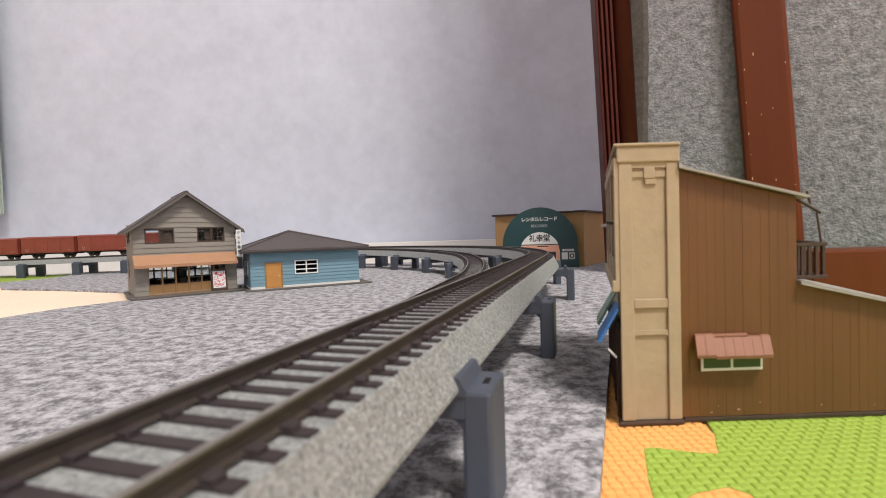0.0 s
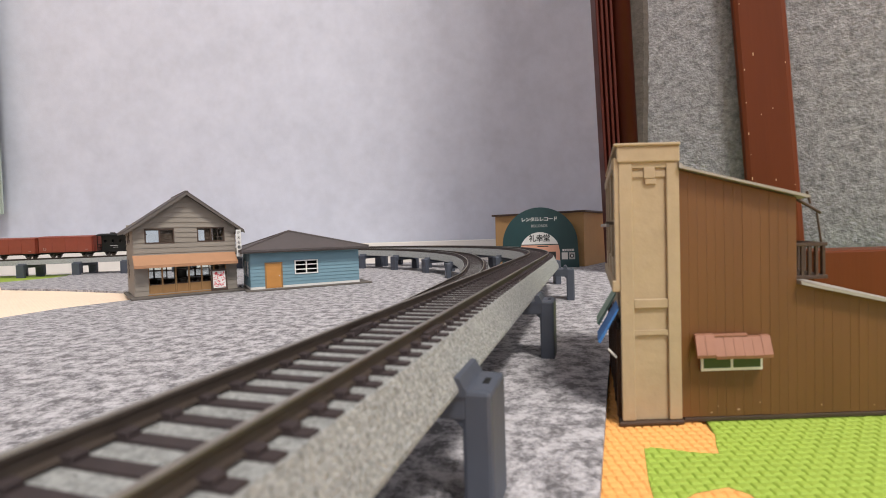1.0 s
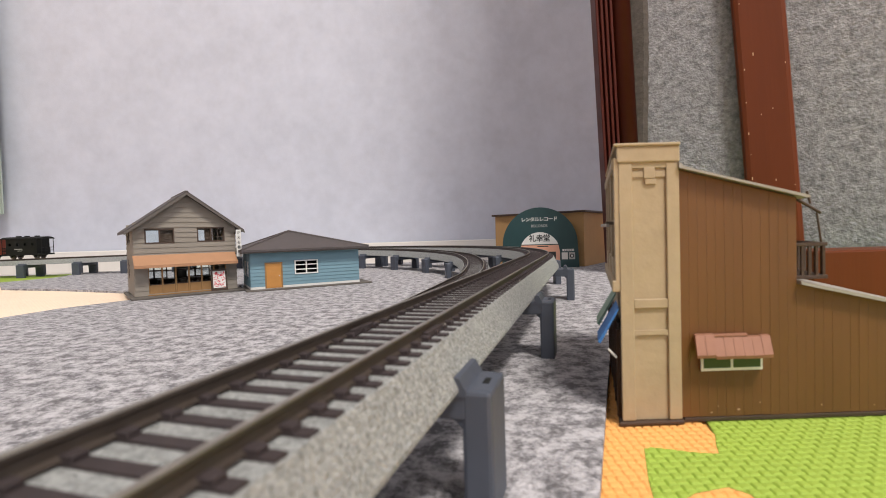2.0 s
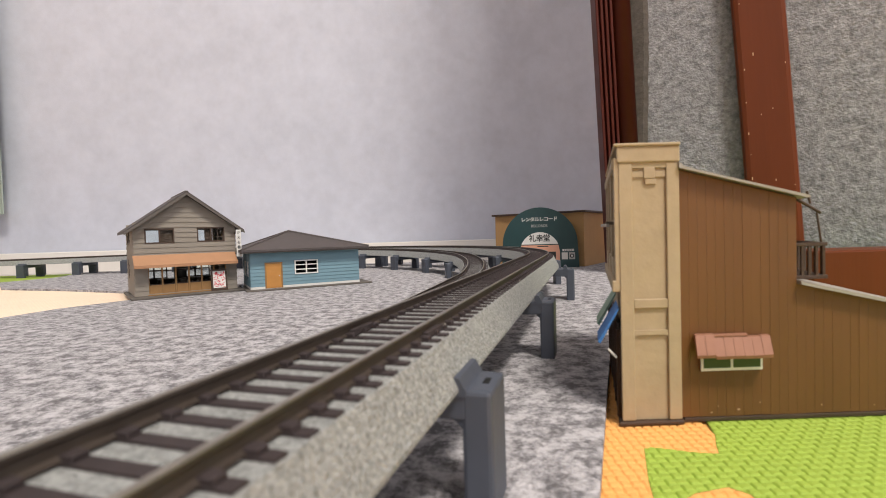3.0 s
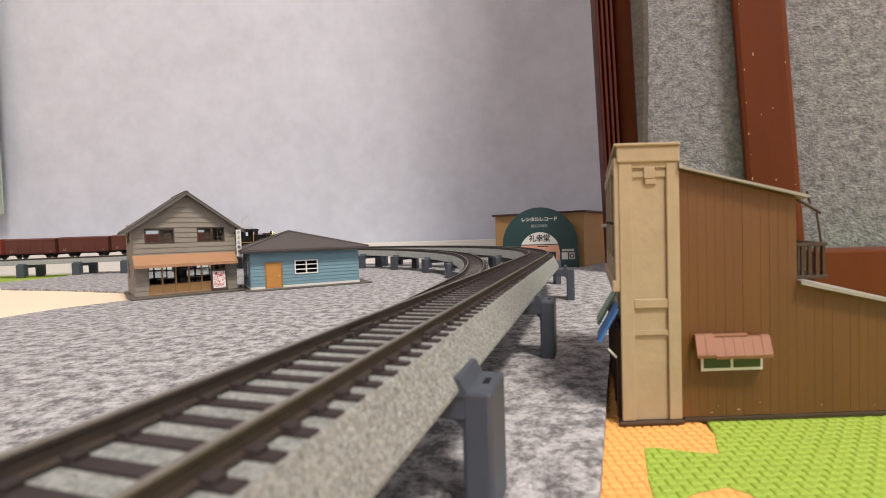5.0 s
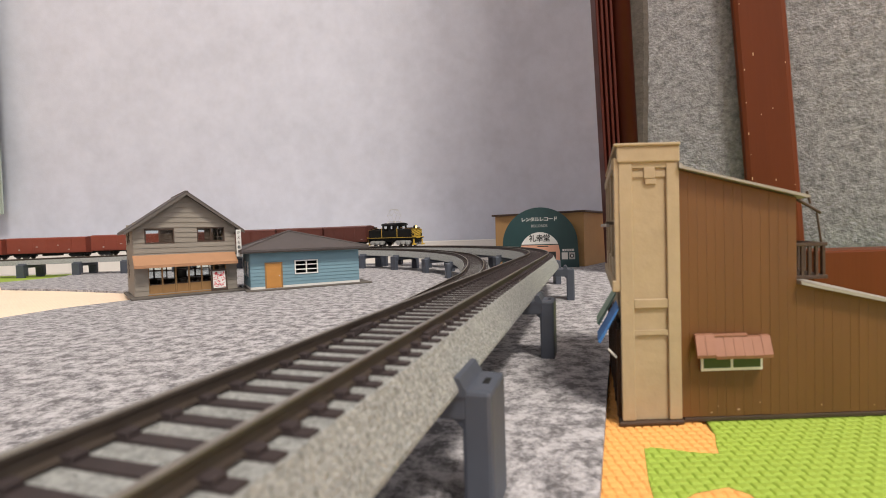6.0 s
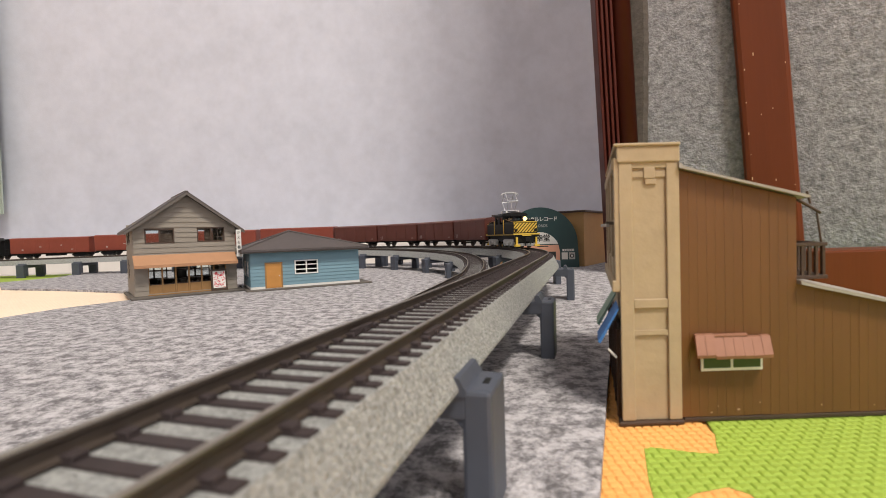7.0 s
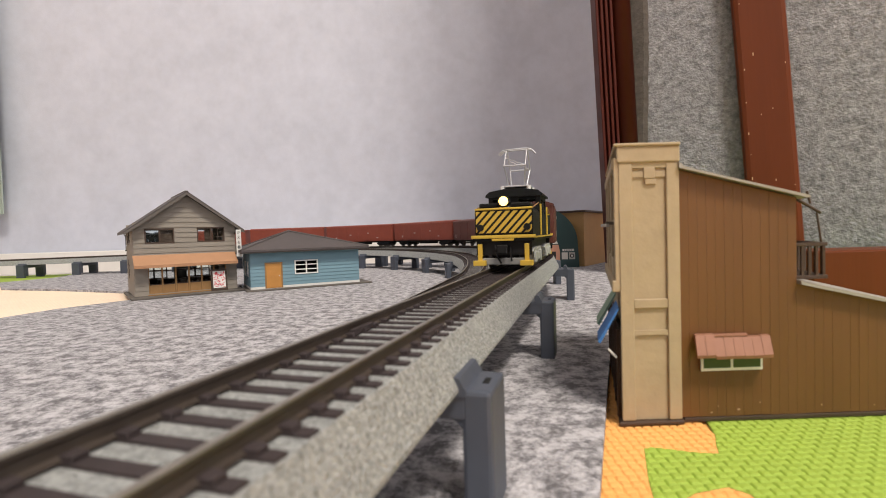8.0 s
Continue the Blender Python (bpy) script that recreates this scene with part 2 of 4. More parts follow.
def foam_top(name, pts, z, mat, label, box, pitch=1.4, st=0.14):
    """Embossed basket-weave foam within box x0, y0, x1, y1 (mm) and inside the outline pts."""
    x0, y0, x1, y1 = box
    nx, ny = int((x1 - x0) / st), int((y1 - y0) / st)
    xs = x0 + np.arange(nx + 1) * st
    ys = y0 + np.arange(ny + 1) * st
    gx, gy = np.meshgrid(xs, ys)
    u, v = gx / pitch, gy / pitch
    iu, iv = np.floor(u).astype(int), np.floor(v).astype(int)
    fu, fv = u - iu - 0.5, v - iv - 0.5
    flat = ((iu + iv) % 2) == 0
    a = np.where(flat, fu, fv)
    b = np.where(flat, fv, fu)
    rise = np.clip((0.5 - np.abs(b)) / 0.19, 0, 1)
    ridge = rise * rise * (3 - 2 * rise) * (1 - 0.3 * (np.abs(a) / 0.5) ** 4)
    zz = z - 0.4 + 0.5 * ridge
    inside = np.zeros(gx.shape, bool)
    k = len(pts)
    for i in range(k):
        (ax, ay), (bx, by) = pts[i], pts[(i + 1) % k]
        hit = ((ay > gy) != (by > gy)) & (gx < (bx - ax) * (gy - ay) / ((by - ay) or 1e-9) + ax)
        inside ^= hit
    best = np.full(gx.shape, 1e9)
    px, py = gx.copy(), gy.copy()
    for i in range(k):
        (ax, ay), (bx, by) = pts[i], pts[(i + 1) % k]
        dx, dy = bx - ax, by - ay
        tt = np.clip(((gx - ax) * dx + (gy - ay) * dy) / (dx * dx + dy * dy), 0, 1)
        qx, qy = ax + tt * dx, ay + tt * dy
        dd = (gx - qx) ** 2 + (gy - qy) ** 2
        near = dd < best
        best = np.where(near, dd, best)
        px, py = np.where(near, qx, px), np.where(near, qy, py)
    zz = np.where(best < 0.09, z + (zz - z) * np.sqrt(best / 0.09), zz)
    gx, gy, zz = np.where(inside, gx, px), np.where(inside, gy, py), np.where(inside, zz, z - 0.1)
    idx = np.arange((nx + 1) * (ny + 1)).reshape(ny + 1, nx + 1)
    ok = inside[:-1, :-1] | inside[1:, 1:] | inside[1:, :-1] | inside[:-1, 1:]
    ok &= best[:-1, :-1] * ~inside[:-1, :-1] < 0.3
    q = np.stack([idx[:-1, :-1], idx[:-1, 1:], idx[1:, 1:], idx[1:, :-1]], -1)[ok]
    me = bpy.data.meshes.new(name)
    co = np.stack([gx, gy, zz], -1).reshape(-1, 3) * MM
    used, inv = np.unique(q, return_inverse=True)
    me.from_pydata(co[used].tolist(), [], inv.reshape(q.shape).tolist())
    me.shade_smooth()
    me.materials.append(mat)
    return tagged(new(name, me), label, kind="structure")


# felt outline: the right-hand edge runs beside the shops, the left-hand edge opens on an orange mat
FELT_RIGHT = [(-14, -60), (16.4, 50.5), (29.6, 85.4), (60, 165), (180, 470), (196, 524)]


def build_ground():
    main = FELT_RIGHT + [(-169, 524), (-169, 300), (-198.5, 289.5), (-166, 250), (-184, 220.2), (-188.6, 196.8), (-205, 140), (-260, -60)]
    sheet("ground_felt", main, -1.6, 0, M_FELT, "mottled grey felt sheet laid over foam mats")
    far = [(-171, 524), (-171, 302), (-198.5, 291.5), (-260.7, 319), (-325.7, 342), (-384, 402), (-372, 440), (-376, 462), (-395, 500), (-400, 524)]
    sheet("ground_felt_far", far, -1.6, 0, M_FELT, "second grey felt sheet beyond the orange mat")
    sheet("ground", [(-2000, -400), (900, -400), (900, 526), (-2000, 526)], -12, -2.3, M_MAT_O, "orange foam play mat under the felt")
    sheet("ground_peach_mat", [(-160, 255), (-172, 310), (-300, 352), (-386, 398), (-900, 410), (-900, 100), (-190, 100)], -2.3, -1.75, M_MAT_P, "pale peach foam mat between the felt sheets")
    sheet("ground_green_mat", [(-900, 412), (-386, 400), (-360, 440), (-366, 470), (-380, 522), (-900, 522)], -2.3, -1.7, M_MAT_G, "lime green foam mat beside the felt")
    peach = [(-160, 255), (-172, 310), (-300, 352), (-386, 398), (-386, 180), (-190, 180)]
    foam_top("ground_peach_weave", peach, -1.35, M_MAT_P, "embossed weave of the peach foam mat", (-330, 190, -170, 345), 2.0, 0.33)
    green = [(39.6, 70.6), (38.2, 66), (36.4, 62.6), (35.4, 60.2), (33, 60.6), (27.6, 62.6), (26.4, 62.2), (23.4, 54), (22.4, 50.4), (24, 49.2), (27.5, 51.4), (31.8, 52.4), (33.4, 50.6),
             (32.6, 48.4), (30, 45), (28, 40), (26, 0), (400, 0), (400, 330), (100, 330)]
    green = [(x * 1.055, y * 1.055) for x, y in green]
    sheet("ground_green_tile", green, -2.3, -2.15, M_MAT_G, "lime green foam tile with jigsaw edge")
    foam_top("ground_green_weave", green, -1.8, M_MAT_G, "embossed weave of the green foam tile", (21, 40, 84, 88))
    strip = FELT_RIGHT[1:3] + [(29.6, 86), (45, 86), (39.6, 70.6), (38.2, 66), (36.4, 62.6), (35.4, 60.2), (33, 60.6), (27.6, 62.6), (26.4, 62.2), (23.4, 54), (22.4, 50.4), (24, 49.2), (27.5, 51.4), (31.8, 52.4), (33.4, 50.6), (32.6, 48.4), (30, 45), (28, 40), (13, 40)]
    strip = [(x * 1.055 - 1.0, y * 1.055) for x, y in strip[:5]] + [(x * 1.055, y * 1.055) for x, y in strip[5:]]
    foam_top("ground_orange_weave", strip, -1.9, M_MAT_O, "embossed weave of the orange foam tile", (12, 40, 50, 93))


# ---- felt screen with wooden posts beside the layout ----


def build_screen():
    sc = thing("felt_screen", pose(0.1285, 0.331, -0.0023, 0, 0, -25), "tall grey fibre felt screen between brown wooden posts", "screen")
    bm = bmesh.new()
    add_box(bm, 16, 0, 0, 480, 10, 1300, 1)
    part("felt_panel", bm, M_FELTWALL, sc)
    bm = bmesh.new()
    rnd = random.Random(4)
    w = 14.5
    for i in range(640):
        z0, z1 = i * 1.1, i * 1.1 + 1.2
        w = min(18.5, max(15.5, w + rnd.uniform(-0.25, 0.25)))
        prism(bm, [(1, 1), (4, -2 - 0.05 * rnd.random()), (w - 3, -3.2 - 0.08 * rnd.random()), (w, -0.6), (w - 2, 3), (2, 4)], z0, z1, "z")
    part("torn_edge", bm, M_TORN, sc, "dark torn felt edge")
    pst = thing("fluted_post", pose(0.1145, 0.320, -0.0023, 0, -2.2, 0), "dark brown fluted wooden post beside the layout", "post")
    bm = bmesh.new()
    add_box(bm, 1.5, 1.5, 0, 13, 13, 1250, 0.7)
    part("core", bm, M_DARKWOOD, pst)
    for i in range(4):
        bm = bmesh.new()
        add_box(bm, i * 3.2, -1.6, 0, i * 3.2 + 1.9, 2, 1250, 0.6)
        part("flute", bm, M_DARKWOOD, pst)
    bm = bmesh.new()
    rod(bm, (18.6, 2.6, 0), (18.6, 2.6, 1250), 6.3, 24)
    part("round_post", bm, M_DARKWOOD, pst, "round dark brown post", smooth=True)
    post = thing("screen_post", pose(0.1925, 0.2885, -0.0023, 0, -3.4, -25), "red-brown lacquered wooden post with small chips", "post")
    bm = bmesh.new()
    add_box(bm, 0, 0, 0, 27.5, 9, 1250, 3)
    part("shaft", bm, M_WOOD, post)
    rnd = random.Random(8)
    for i in range(22):
        z = 30 + 200 * rnd.random()
        x = rnd.choice([3.0, 3.4, 24.2, 6 + 16 * rnd.random()])
        bm = bmesh.new()
        add_box(bm, x, -0.12, z, x + 0.25 + 0.4 * rnd.random(), 0.4, z + 0.3 + 1.6 * rnd.random(), 0.05)
        part("chip", bm, M_CHIP, post)
    sill = thing("wooden_sill", pose(0.148, 0.186, -0.0019, 0, 0, -3), "red-brown lacquered wooden board lying on the mat", "board")
    bm = bmesh.new()
    add_box(bm, 0, 0, 0, 190, 24, 20.5, 0.8)
    part("board", bm, M_WOOD, sill)
    cur = thing("curtain", pose(-0.648, 0.690, 0.05), "pale green curtain edge hanging by the wall", "curtain")
    bm = bmesh.new()
    pts = []
    for i in range(25):
        pts.append((-i * 8.0, 6 * math.sin(i * 1.1)))
    prism(bm, pts + [(x, y + 2) for x, y in pts[::-1]], 30, 1300, "z")
    part("cloth", bm, M_CURTAIN, cur)
    bm = bmesh.new()
    rod(bm, (-200, 0, 1305), (20, 0, 1305), 6, 12)
    part("rail", bm, M_WHITE, cur)


# ---- track ----


def sweep(path, s0, s1, profile, step=5.0):
    """A profile of (side, depth below the rail top) in mm along a path."""
    bm = bmesh.new()
    n = max(2, int((s1 - s0) / step))
    rows = []
    for i in range(n + 1):
        s = s0 + (s1 - s0) * i / n
        x, y, h = path.at(s)
        top = path.z(s)
        rx, ry = math.sin(h), -math.cos(h)
        rows.append([bm.verts.new(Vector((x + o * rx, y + o * ry, top + z)) * MM) for o, z in profile])
    k = len(profile)
    for a, b in zip(rows, rows[1:]):
        for i in range(k):
            j = (i + 1) % k
            bm.faces.new((a[i], a[j], b[j], b[i]))
    bm.faces.new(rows[0])
    bm.faces.new(rows[-1][::-1])
    bmesh.ops.recalc_face_normals(bm, faces=bm.faces)
    return bm


PITCH = 2.99


def path_pose(path, s, side=0.0, z=0.0):
    x, y, h = path.at(s)
    return pose((x + side * math.sin(h)) * MM, (y - side * math.cos(h)) * MM, z * MM, 0, 0, math.degrees(h))


def sleeper_mesh():
    """A sleeper with tapered sides and the chairs that hold both rails."""
    bm = bmesh.new()
    add_box(bm, -0.66, -6.95, -2.6, 0.66, 6.95, -1.42)
    for v in bm.verts:
        if v.co.z > -0.002:
            v.co.x *= 0.82
            v.co.y *= 0.985
    for y in (-4.5, 4.5):
        for sgn in (-1, 1):
            a, b = sorted((y + sgn * 0.22, y + sgn * 1.25))
            add_box(bm, -0.48, a, -1.5, 0.48, b, -1.02, 0.12)
    return mesh_of("sleeper", bm, M_SLEEPER)


SLEEPER_ME = sleeper_mesh()


def build_track(name, path, s0, s1, label, first, near):
    t = thing(name, pose(0, 0, 0), label, "railway track")
    bed = [(-9.15, -6.5), (-9.15, -6.1), (-7.05, -1.62), (7.05, -1.62), (9.15, -6.1), (9.15, -6.5)]
    part("roadbed", sweep(path, s0, s1, bed), M_BALLAST, t, "speckled grey ballast roadbed")
    for side in (-4.5, 4.5):
        prof = [(side - 0.55, -1.42), (side - 0.5, -1.28), (side - 0.2, -1.1), (side - 0.2, -0.5), (side - 0.3, -0.36), (side - 0.3, -0.1),
                (side + 0.3, -0.1), (side + 0.3, -0.36), (side + 0.2, -0.5), (side + 0.2, -1.1), (side + 0.5, -1.28), (side + 0.55, -1.42)]
        rail = part("rail", sweep(path, s0, s1, prof), M_RAIL, t, "brown weathered metal rail")
        head = [(side - 0.3, -0.095), (side - 0.3, -0.06), (side - 0.22, 0), (side + 0.22, 0), (side + 0.3, -0.06), (side + 0.3, -0.095)]
        part("rail_head", sweep(path, s0, s1, head), M_RAILTOP, rail, "worn shiny rail head")
        for sj in (START + 50, START + 206):
            bm = bmesh.new()
            for k in (-1, 1):
                a, b = sorted((side + k * 0.3, side + k * 1.0))
                add_box(bm, -2.6, -b, -1.5, 2.6, -a, -0.75, 0.12)
            part("rail_joiner", bm, M_SLEEPER, t, m=path_pose(path, sj, 0, path.z(sj)))
    s, count = first, 0
    rest = bmesh.new()
    while s < s1:
        m = path_pose(path, s, 0, path.z(s))
        if count < near:
            ob = new("sleeper", SLEEPER_ME)
            ob.parent = t
            ob.matrix_basis = m
        else:
            n0 = len(rest.verts)
            rest.from_mesh(SLEEPER_ME)
            rest.verts.ensure_lookup_table()
            bmesh.ops.transform(rest, matrix=m, verts=rest.verts[n0:])
        s += PITCH
        count += 1
    tagged(part("far_sleepers", rest, M_SLEEPER, t), kind="stuff")
    return t


def build_pier(rail_z):
    """Portal pier under a single track: local x along the track, z from the ground."""
    top = rail_z - 6.5
    p = thing("viaduct_pier", pose(0, 0, 0), "grey plastic portal pier carrying the raised track", "pier", "viaduct piers")
    for sgn in (-1, 1):
        bm = bmesh.new()
        y0, y1 = sorted((sgn * 10.1, sgn * 13.35))
        add_box(bm, -3.8, y0, -2.3, 3.8, y1, top + 0.2, 0.5)
        part("column", bm, M_PIER, p)
        # ridge that clips the roadbed, with a sloping outer face
        bm = bmesh.new()
        prism(bm, [(sgn * 9.3, top - 0.5), (sgn * 8.9, top + 0.9), (sgn * 9.1, top + 1.4), (sgn * 9.5, top + 1.55), (sgn * 10.0, top + 1.4), (sgn * 10.4, top + 0.6), (sgn * 10.7, top + 0.15), (sgn * 10.7, top - 0.5)], -3.9, 3.9, "x")
        part("clip", bm, M_PIER, p)
        # no hole: a black block paints the darkness inside the slot
        bm = bmesh.new()
        add_box(bm, -1.0, sgn * 12.1 - 0.35, top - 0.3, 1.0, sgn * 12.1 + 0.35, top + 0.23)
        part("slot_patch", bm, M_BLACK, p, "black patch painted as the slot's darkness in the pier top")
        bm = bmesh.new()
        h = min(3.0, top * 0.4)
        prism(bm, [(sgn * 10.6, top - h), (sgn * 9.2, top - h), (sgn * 10.6, top - h - 1.4)], -3.5, 3.5, "x")
        part("haunch", bm, M_PIER, p)
    bm = bmesh.new()
    add_box(bm, -3.75, -10.6, top - min(3.0, top * 0.4), 3.75, 10.6, top - 0.02, 0.25)
    part("crossbeam", bm, M_PIER, p)
    return p


ANGLES = (27.6, 41.8, 56.9, 72.0, 87.0, 102.0)
# (length along the line, shift to the outer side) in mm
PIERS_OUTER = [(-70, 0), (49.6, -0.75), (113.5, 0.9), (209, 2.6), (268, 1)] + [(206 + 249 * radians(a), 0) for a in ANGLES] + [(s, 0) for s in (706, 764, 821, 876, 935, 994, 1050)] + [(s, 0) for s in range(1120, 2100, 120)]
PIERS_INNER = [315, 372, 427, 476, 525, 580, 635, 690, 742, 791, 847, 905, 963] + list(range(1060, 2100, 120))


def build_piers():
    first = build_pier(RAIL_Z)
    first.matrix_basis = path_pose(OUTER, START + PIERS_OUTER[0][0], 0, 0)
    stands = [(OUTER, START + s, d) for s, d in PIERS_OUTER[1:]] + [(INNER, START + s, 0) for s in PIERS_INNER]
    for path, s, d in stands:
        if path.z(s) > RAIL_Z - 0.05:
            copy_thing(first, path_pose(path, s, d, 0))
        else:
            build_pier(path.z(s)).matrix_basis = path_pose(path, s, d, 0)


# ---- walls with openings, boards, windows ----


def wall_with_holes(bm, w, h, t, holes):
    """A wall x 0..w, z 0..h, y 0..t with rectangular holes (x0, z0, x1, z1)."""
    xs = sorted({0, w, *[v for o in holes for v in (o[0], o[2])]})
    zs = sorted({0, h, *[v for o in holes for v in (o[1], o[3])]})
    for xa, xb in zip(xs, xs[1:]):
        run = None
        for za, zb in zip(zs, zs[1:]):
            cx, cz = (xa + xb) / 2, (za + zb) / 2
            solid = not any(o[0] < cx < o[2] and o[1] < cz < o[3] for o in holes)
            if solid:
                run = (run[0], zb) if run else (za, zb)
            if (not solid or zb == zs[-1]) and run:
                add_box(bm, xa, 0, run[0], xb, t, run[1])
                run = None


def clapboards(parent, w, z0, z1, pitch, holes, mat, limit=None, name="plank", m=None):
    """Overlapping horizontal boards on the face y=0, looking to -y; limit(z) gives the span at that height."""
    z = z0
    while z < z1 - 0.3:
        zt = min(z + pitch, z1)
        lo, hi = limit(zt - 0.2) if limit else (0.0, w)
        spans = [(lo, hi)]
        for o in holes:
            if o[1] < zt - 0.4 and o[3] > z + 0.4:
                cut = []
                for a, b in spans:
                    if o[0] > a:
                        cut.append((a, min(b, o[0])))
                    if o[2] < b:
                        cut.append((max(a, o[2]), b))
                spans = [s for s in cut if s[1] - s[0] > 0.3]
        for a, b in spans:
            if b - a > 0.3:
                bm = bmesh.new()
                prism(bm, [(-0.46, z), (-0.14, zt), (0.1, zt), (0.1, z)], a, b, "x")
                part(name, bm, mat, parent, m=m)
        z += pitch


def window(parent, x0, z0, x1, z1, mat, cols=2, rows=1, y=0.0, bar=0.7, m=None, name="window", pane=True, thin=0.4):
    """A window of frame, mullions and glass in the plane y."""
    bm = bmesh.new()
    add_box(bm, x0, y - 0.5, z0, x0 + bar, y + 0.7, z1)
    add_box(bm, x1 - bar, y - 0.5, z0, x1, y + 0.7, z1)
    add_box(bm, x0 + bar, y - 0.5, z0, x1 - bar, y + 0.7, z0 + bar)
    add_box(bm, x0 + bar, y - 0.5, z1 - bar, x1 - bar, y + 0.7, z1)
    win = part(name, bm, mat, parent, m=m)
    for i in range(1, cols):
        x = x0 + (x1 - x0) * i / cols
        part("mullion", box_bm(x - thin, y - 0.3, z0 + bar, x + thin, y + 0.5, z1 - bar), mat, win)
    for i in range(1, rows):
        z = z0 + (z1 - z0) * i / rows
        part("glazing_bar", box_bm(x0 + bar, y - 0.25, z - thin * 0.8, x1 - bar, y + 0.4, z + thin * 0.8), mat, win)
    if pane:
        ob = part("pane", box_bm(x0 + bar, y + 0.05, z0 + bar, x1 - bar, y + 0.15, z1 - bar), M_GLASS, win)
        ob.visible_shadow = False
    return win


def lettering(words, size, mat, parent, m, name="lettering", gap=1.0, squeeze=1.0, bold=0.022):
    """Raised lettering as a mesh, its size in mm, standing upright in the plane y=0 and facing -y."""
    cu = bpy.data.curves.new(name, "FONT")
    cu.body, cu.size, cu.align_x, cu.align_y = words, size * MM, "CENTER", "CENTER"
    cu.extrude, cu.space_character, cu.resolution_u, cu.offset = 0.00005, gap, 2, size * MM * bold
    ob = new(name, cu)
    bpy.context.view_layer.update()
    me = bpy.data.meshes.new_from_object(ob.evaluated_get(bpy.context.evaluated_depsgraph_get()))
    bpy.data.objects.remove(ob)
    me.materials.clear()
    me.materials.append(mat)
    me.transform(Matrix.Diagonal((squeeze, 1, 1, 1)))
    out = new(name, me)
    out.parent = parent
    out.matrix_basis = m @ pose(0, 0, 0, 90)
    return out


# ---- grey gabled house with a bookshop front ----


def build_gabled_house():
    W, D, E, R = 50.6, 38.0, 37.8, 56.4
    h = thing("gabled_house", at_mm(-163.2, 246, 0, 38.5), "grey clapboard two-storey shop house with gabled roof", "house")
    part("base_slab", box_bm(-2.5, -4.5, 0, W + 3.5, D + 2, 1.4, 0.4), M_SLAB, h, "dark base slab")
    front = [(5.0, 29.5, 19.0, 37.6), (30.3, 29.8, 44.8, 38.0), (6.0, 2.4, 45.0, 18.0)]
    back = [(4.0, 29.5, 19.5, 38.0), (29.5, 29.5, 46.0, 38.0), (6.0, 8.0, 20.0, 18.0), (27.0, 8.0, 44.0, 18.0)]
    fm = at_mm(0, 0, 1.4)
    top = E - 1.4

    def slope(z):
        k = max(0.0, (z - top) / (R - E)) * W / 2
        return (k, W - k)
    for holes, m, nm in ((front, fm, "front_wall"), (back, at_mm(W, D, 1.4, 180), "back_wall")):
        hs = [(a, b - 1.4, c, d - 1.4) for a, b, c, d in holes]
        hs = [(a, max(0.5, b), c, min(d, top + 3)) for a, b, c, d in hs]
        bm = bmesh.new()
        wall_with_holes(bm, W, top + 3, 1.2, [o for o in hs])
        prism(bm, [(4.0, top + 3), (W - 4.0, top + 3), (W / 2, R - 1.4)], 0, 1.2, "y")
        wl = part(nm, bm, M_SIDING, h, m=m)
        if nm == "front_wall":
            clapboards(wl, W, 17.5, R - 2.2, 2.75, hs, M_SIDING, slope)
            clapboards(wl, W, 0.2, 17.5, 2.75, [hs[2]], M_SIDING)
    side = [(5.0, 28.5, 12.0, 36.0), (15.0, 28.5, 21.5, 36.0), (8.0, 10.0, 13.0, 18.0)]
    for m, nm in ((at_mm(0, D, 1.4, -90), "left_wall"), (at_mm(W, 0, 1.4, 90), "right_wall")):
        bm = bmesh.new()
        wall_with_holes(bm, D, top, 1.2, side)
        wl = part(nm, bm, M_SIDING, h, m=m)
        clapboards(wl, D, 0.2, top, 2.75, side, M_SIDING)
        for o in side:
            window(h, *o, M_DARKFRAME, 2, 1, 0.2, m=m)
    for o in front[:2]:
        window(h, *o, M_DARKFRAME, 2, 1, 0.1, 0.7)
    # part of each upper window is filled by a dark panel, one has a barred sash
    part("shutter", box_bm(12.2, 0.95, 30.0, 18.4, 1.15, 37.2), M_DARKFRAME, h, "dark brown panel filling part of the window")
    part("shutter", box_bm(34.4, 0.95, 30.3, 38.4, 1.15, 37.6), M_DARKFRAME, h, "dark brown panel filling part of the window")
    for x in (38.6, 41.2, 43.6):
        part("sash", box_bm(x, 0.9, 30.3, x + 0.5, 1.3, 37.6), M_DARKFRAME, h)
    for z in (32.4, 35.0):
        part("sash", box_bm(38.6, 0.95, z, 44.1, 1.25, z + 0.5), M_DARKFRAME, h)
    for i, o in enumerate(back):
        window(h, *o, M_DARKFRAME, 1 if i < 2 else 2, 1 if i < 2 else 2, D - 0.2, 0.5)
    part("upper_floor", box_bm(1.2, 1.2, 20, W - 1.2, D - 1.2, 21), M_DARKFRAME, h)
    # ground-floor sliding doors
    xs = [6.0 + i * 39.0 / 6 for i in range(7)]
    for i, x in enumerate(xs):
        part("door_post", box_bm(x - 0.4, 0.1, 1.4, x + 0.4, 1.1, 18), M_OCHRE, h)
    for a, b in zip(xs, xs[1:]):
        part("kickboard", box_bm(a + 0.45, 0.3, 1.9, b - 0.45, 0.9, 7.0, 0.15), M_OCHRE, h)
        for z in (7.0, 14.4):
            part("glazing_bar", box_bm(a + 0.45, 0.4, z, b - 0.45, 0.8, z + 0.4), M_DARKFRAME, h)
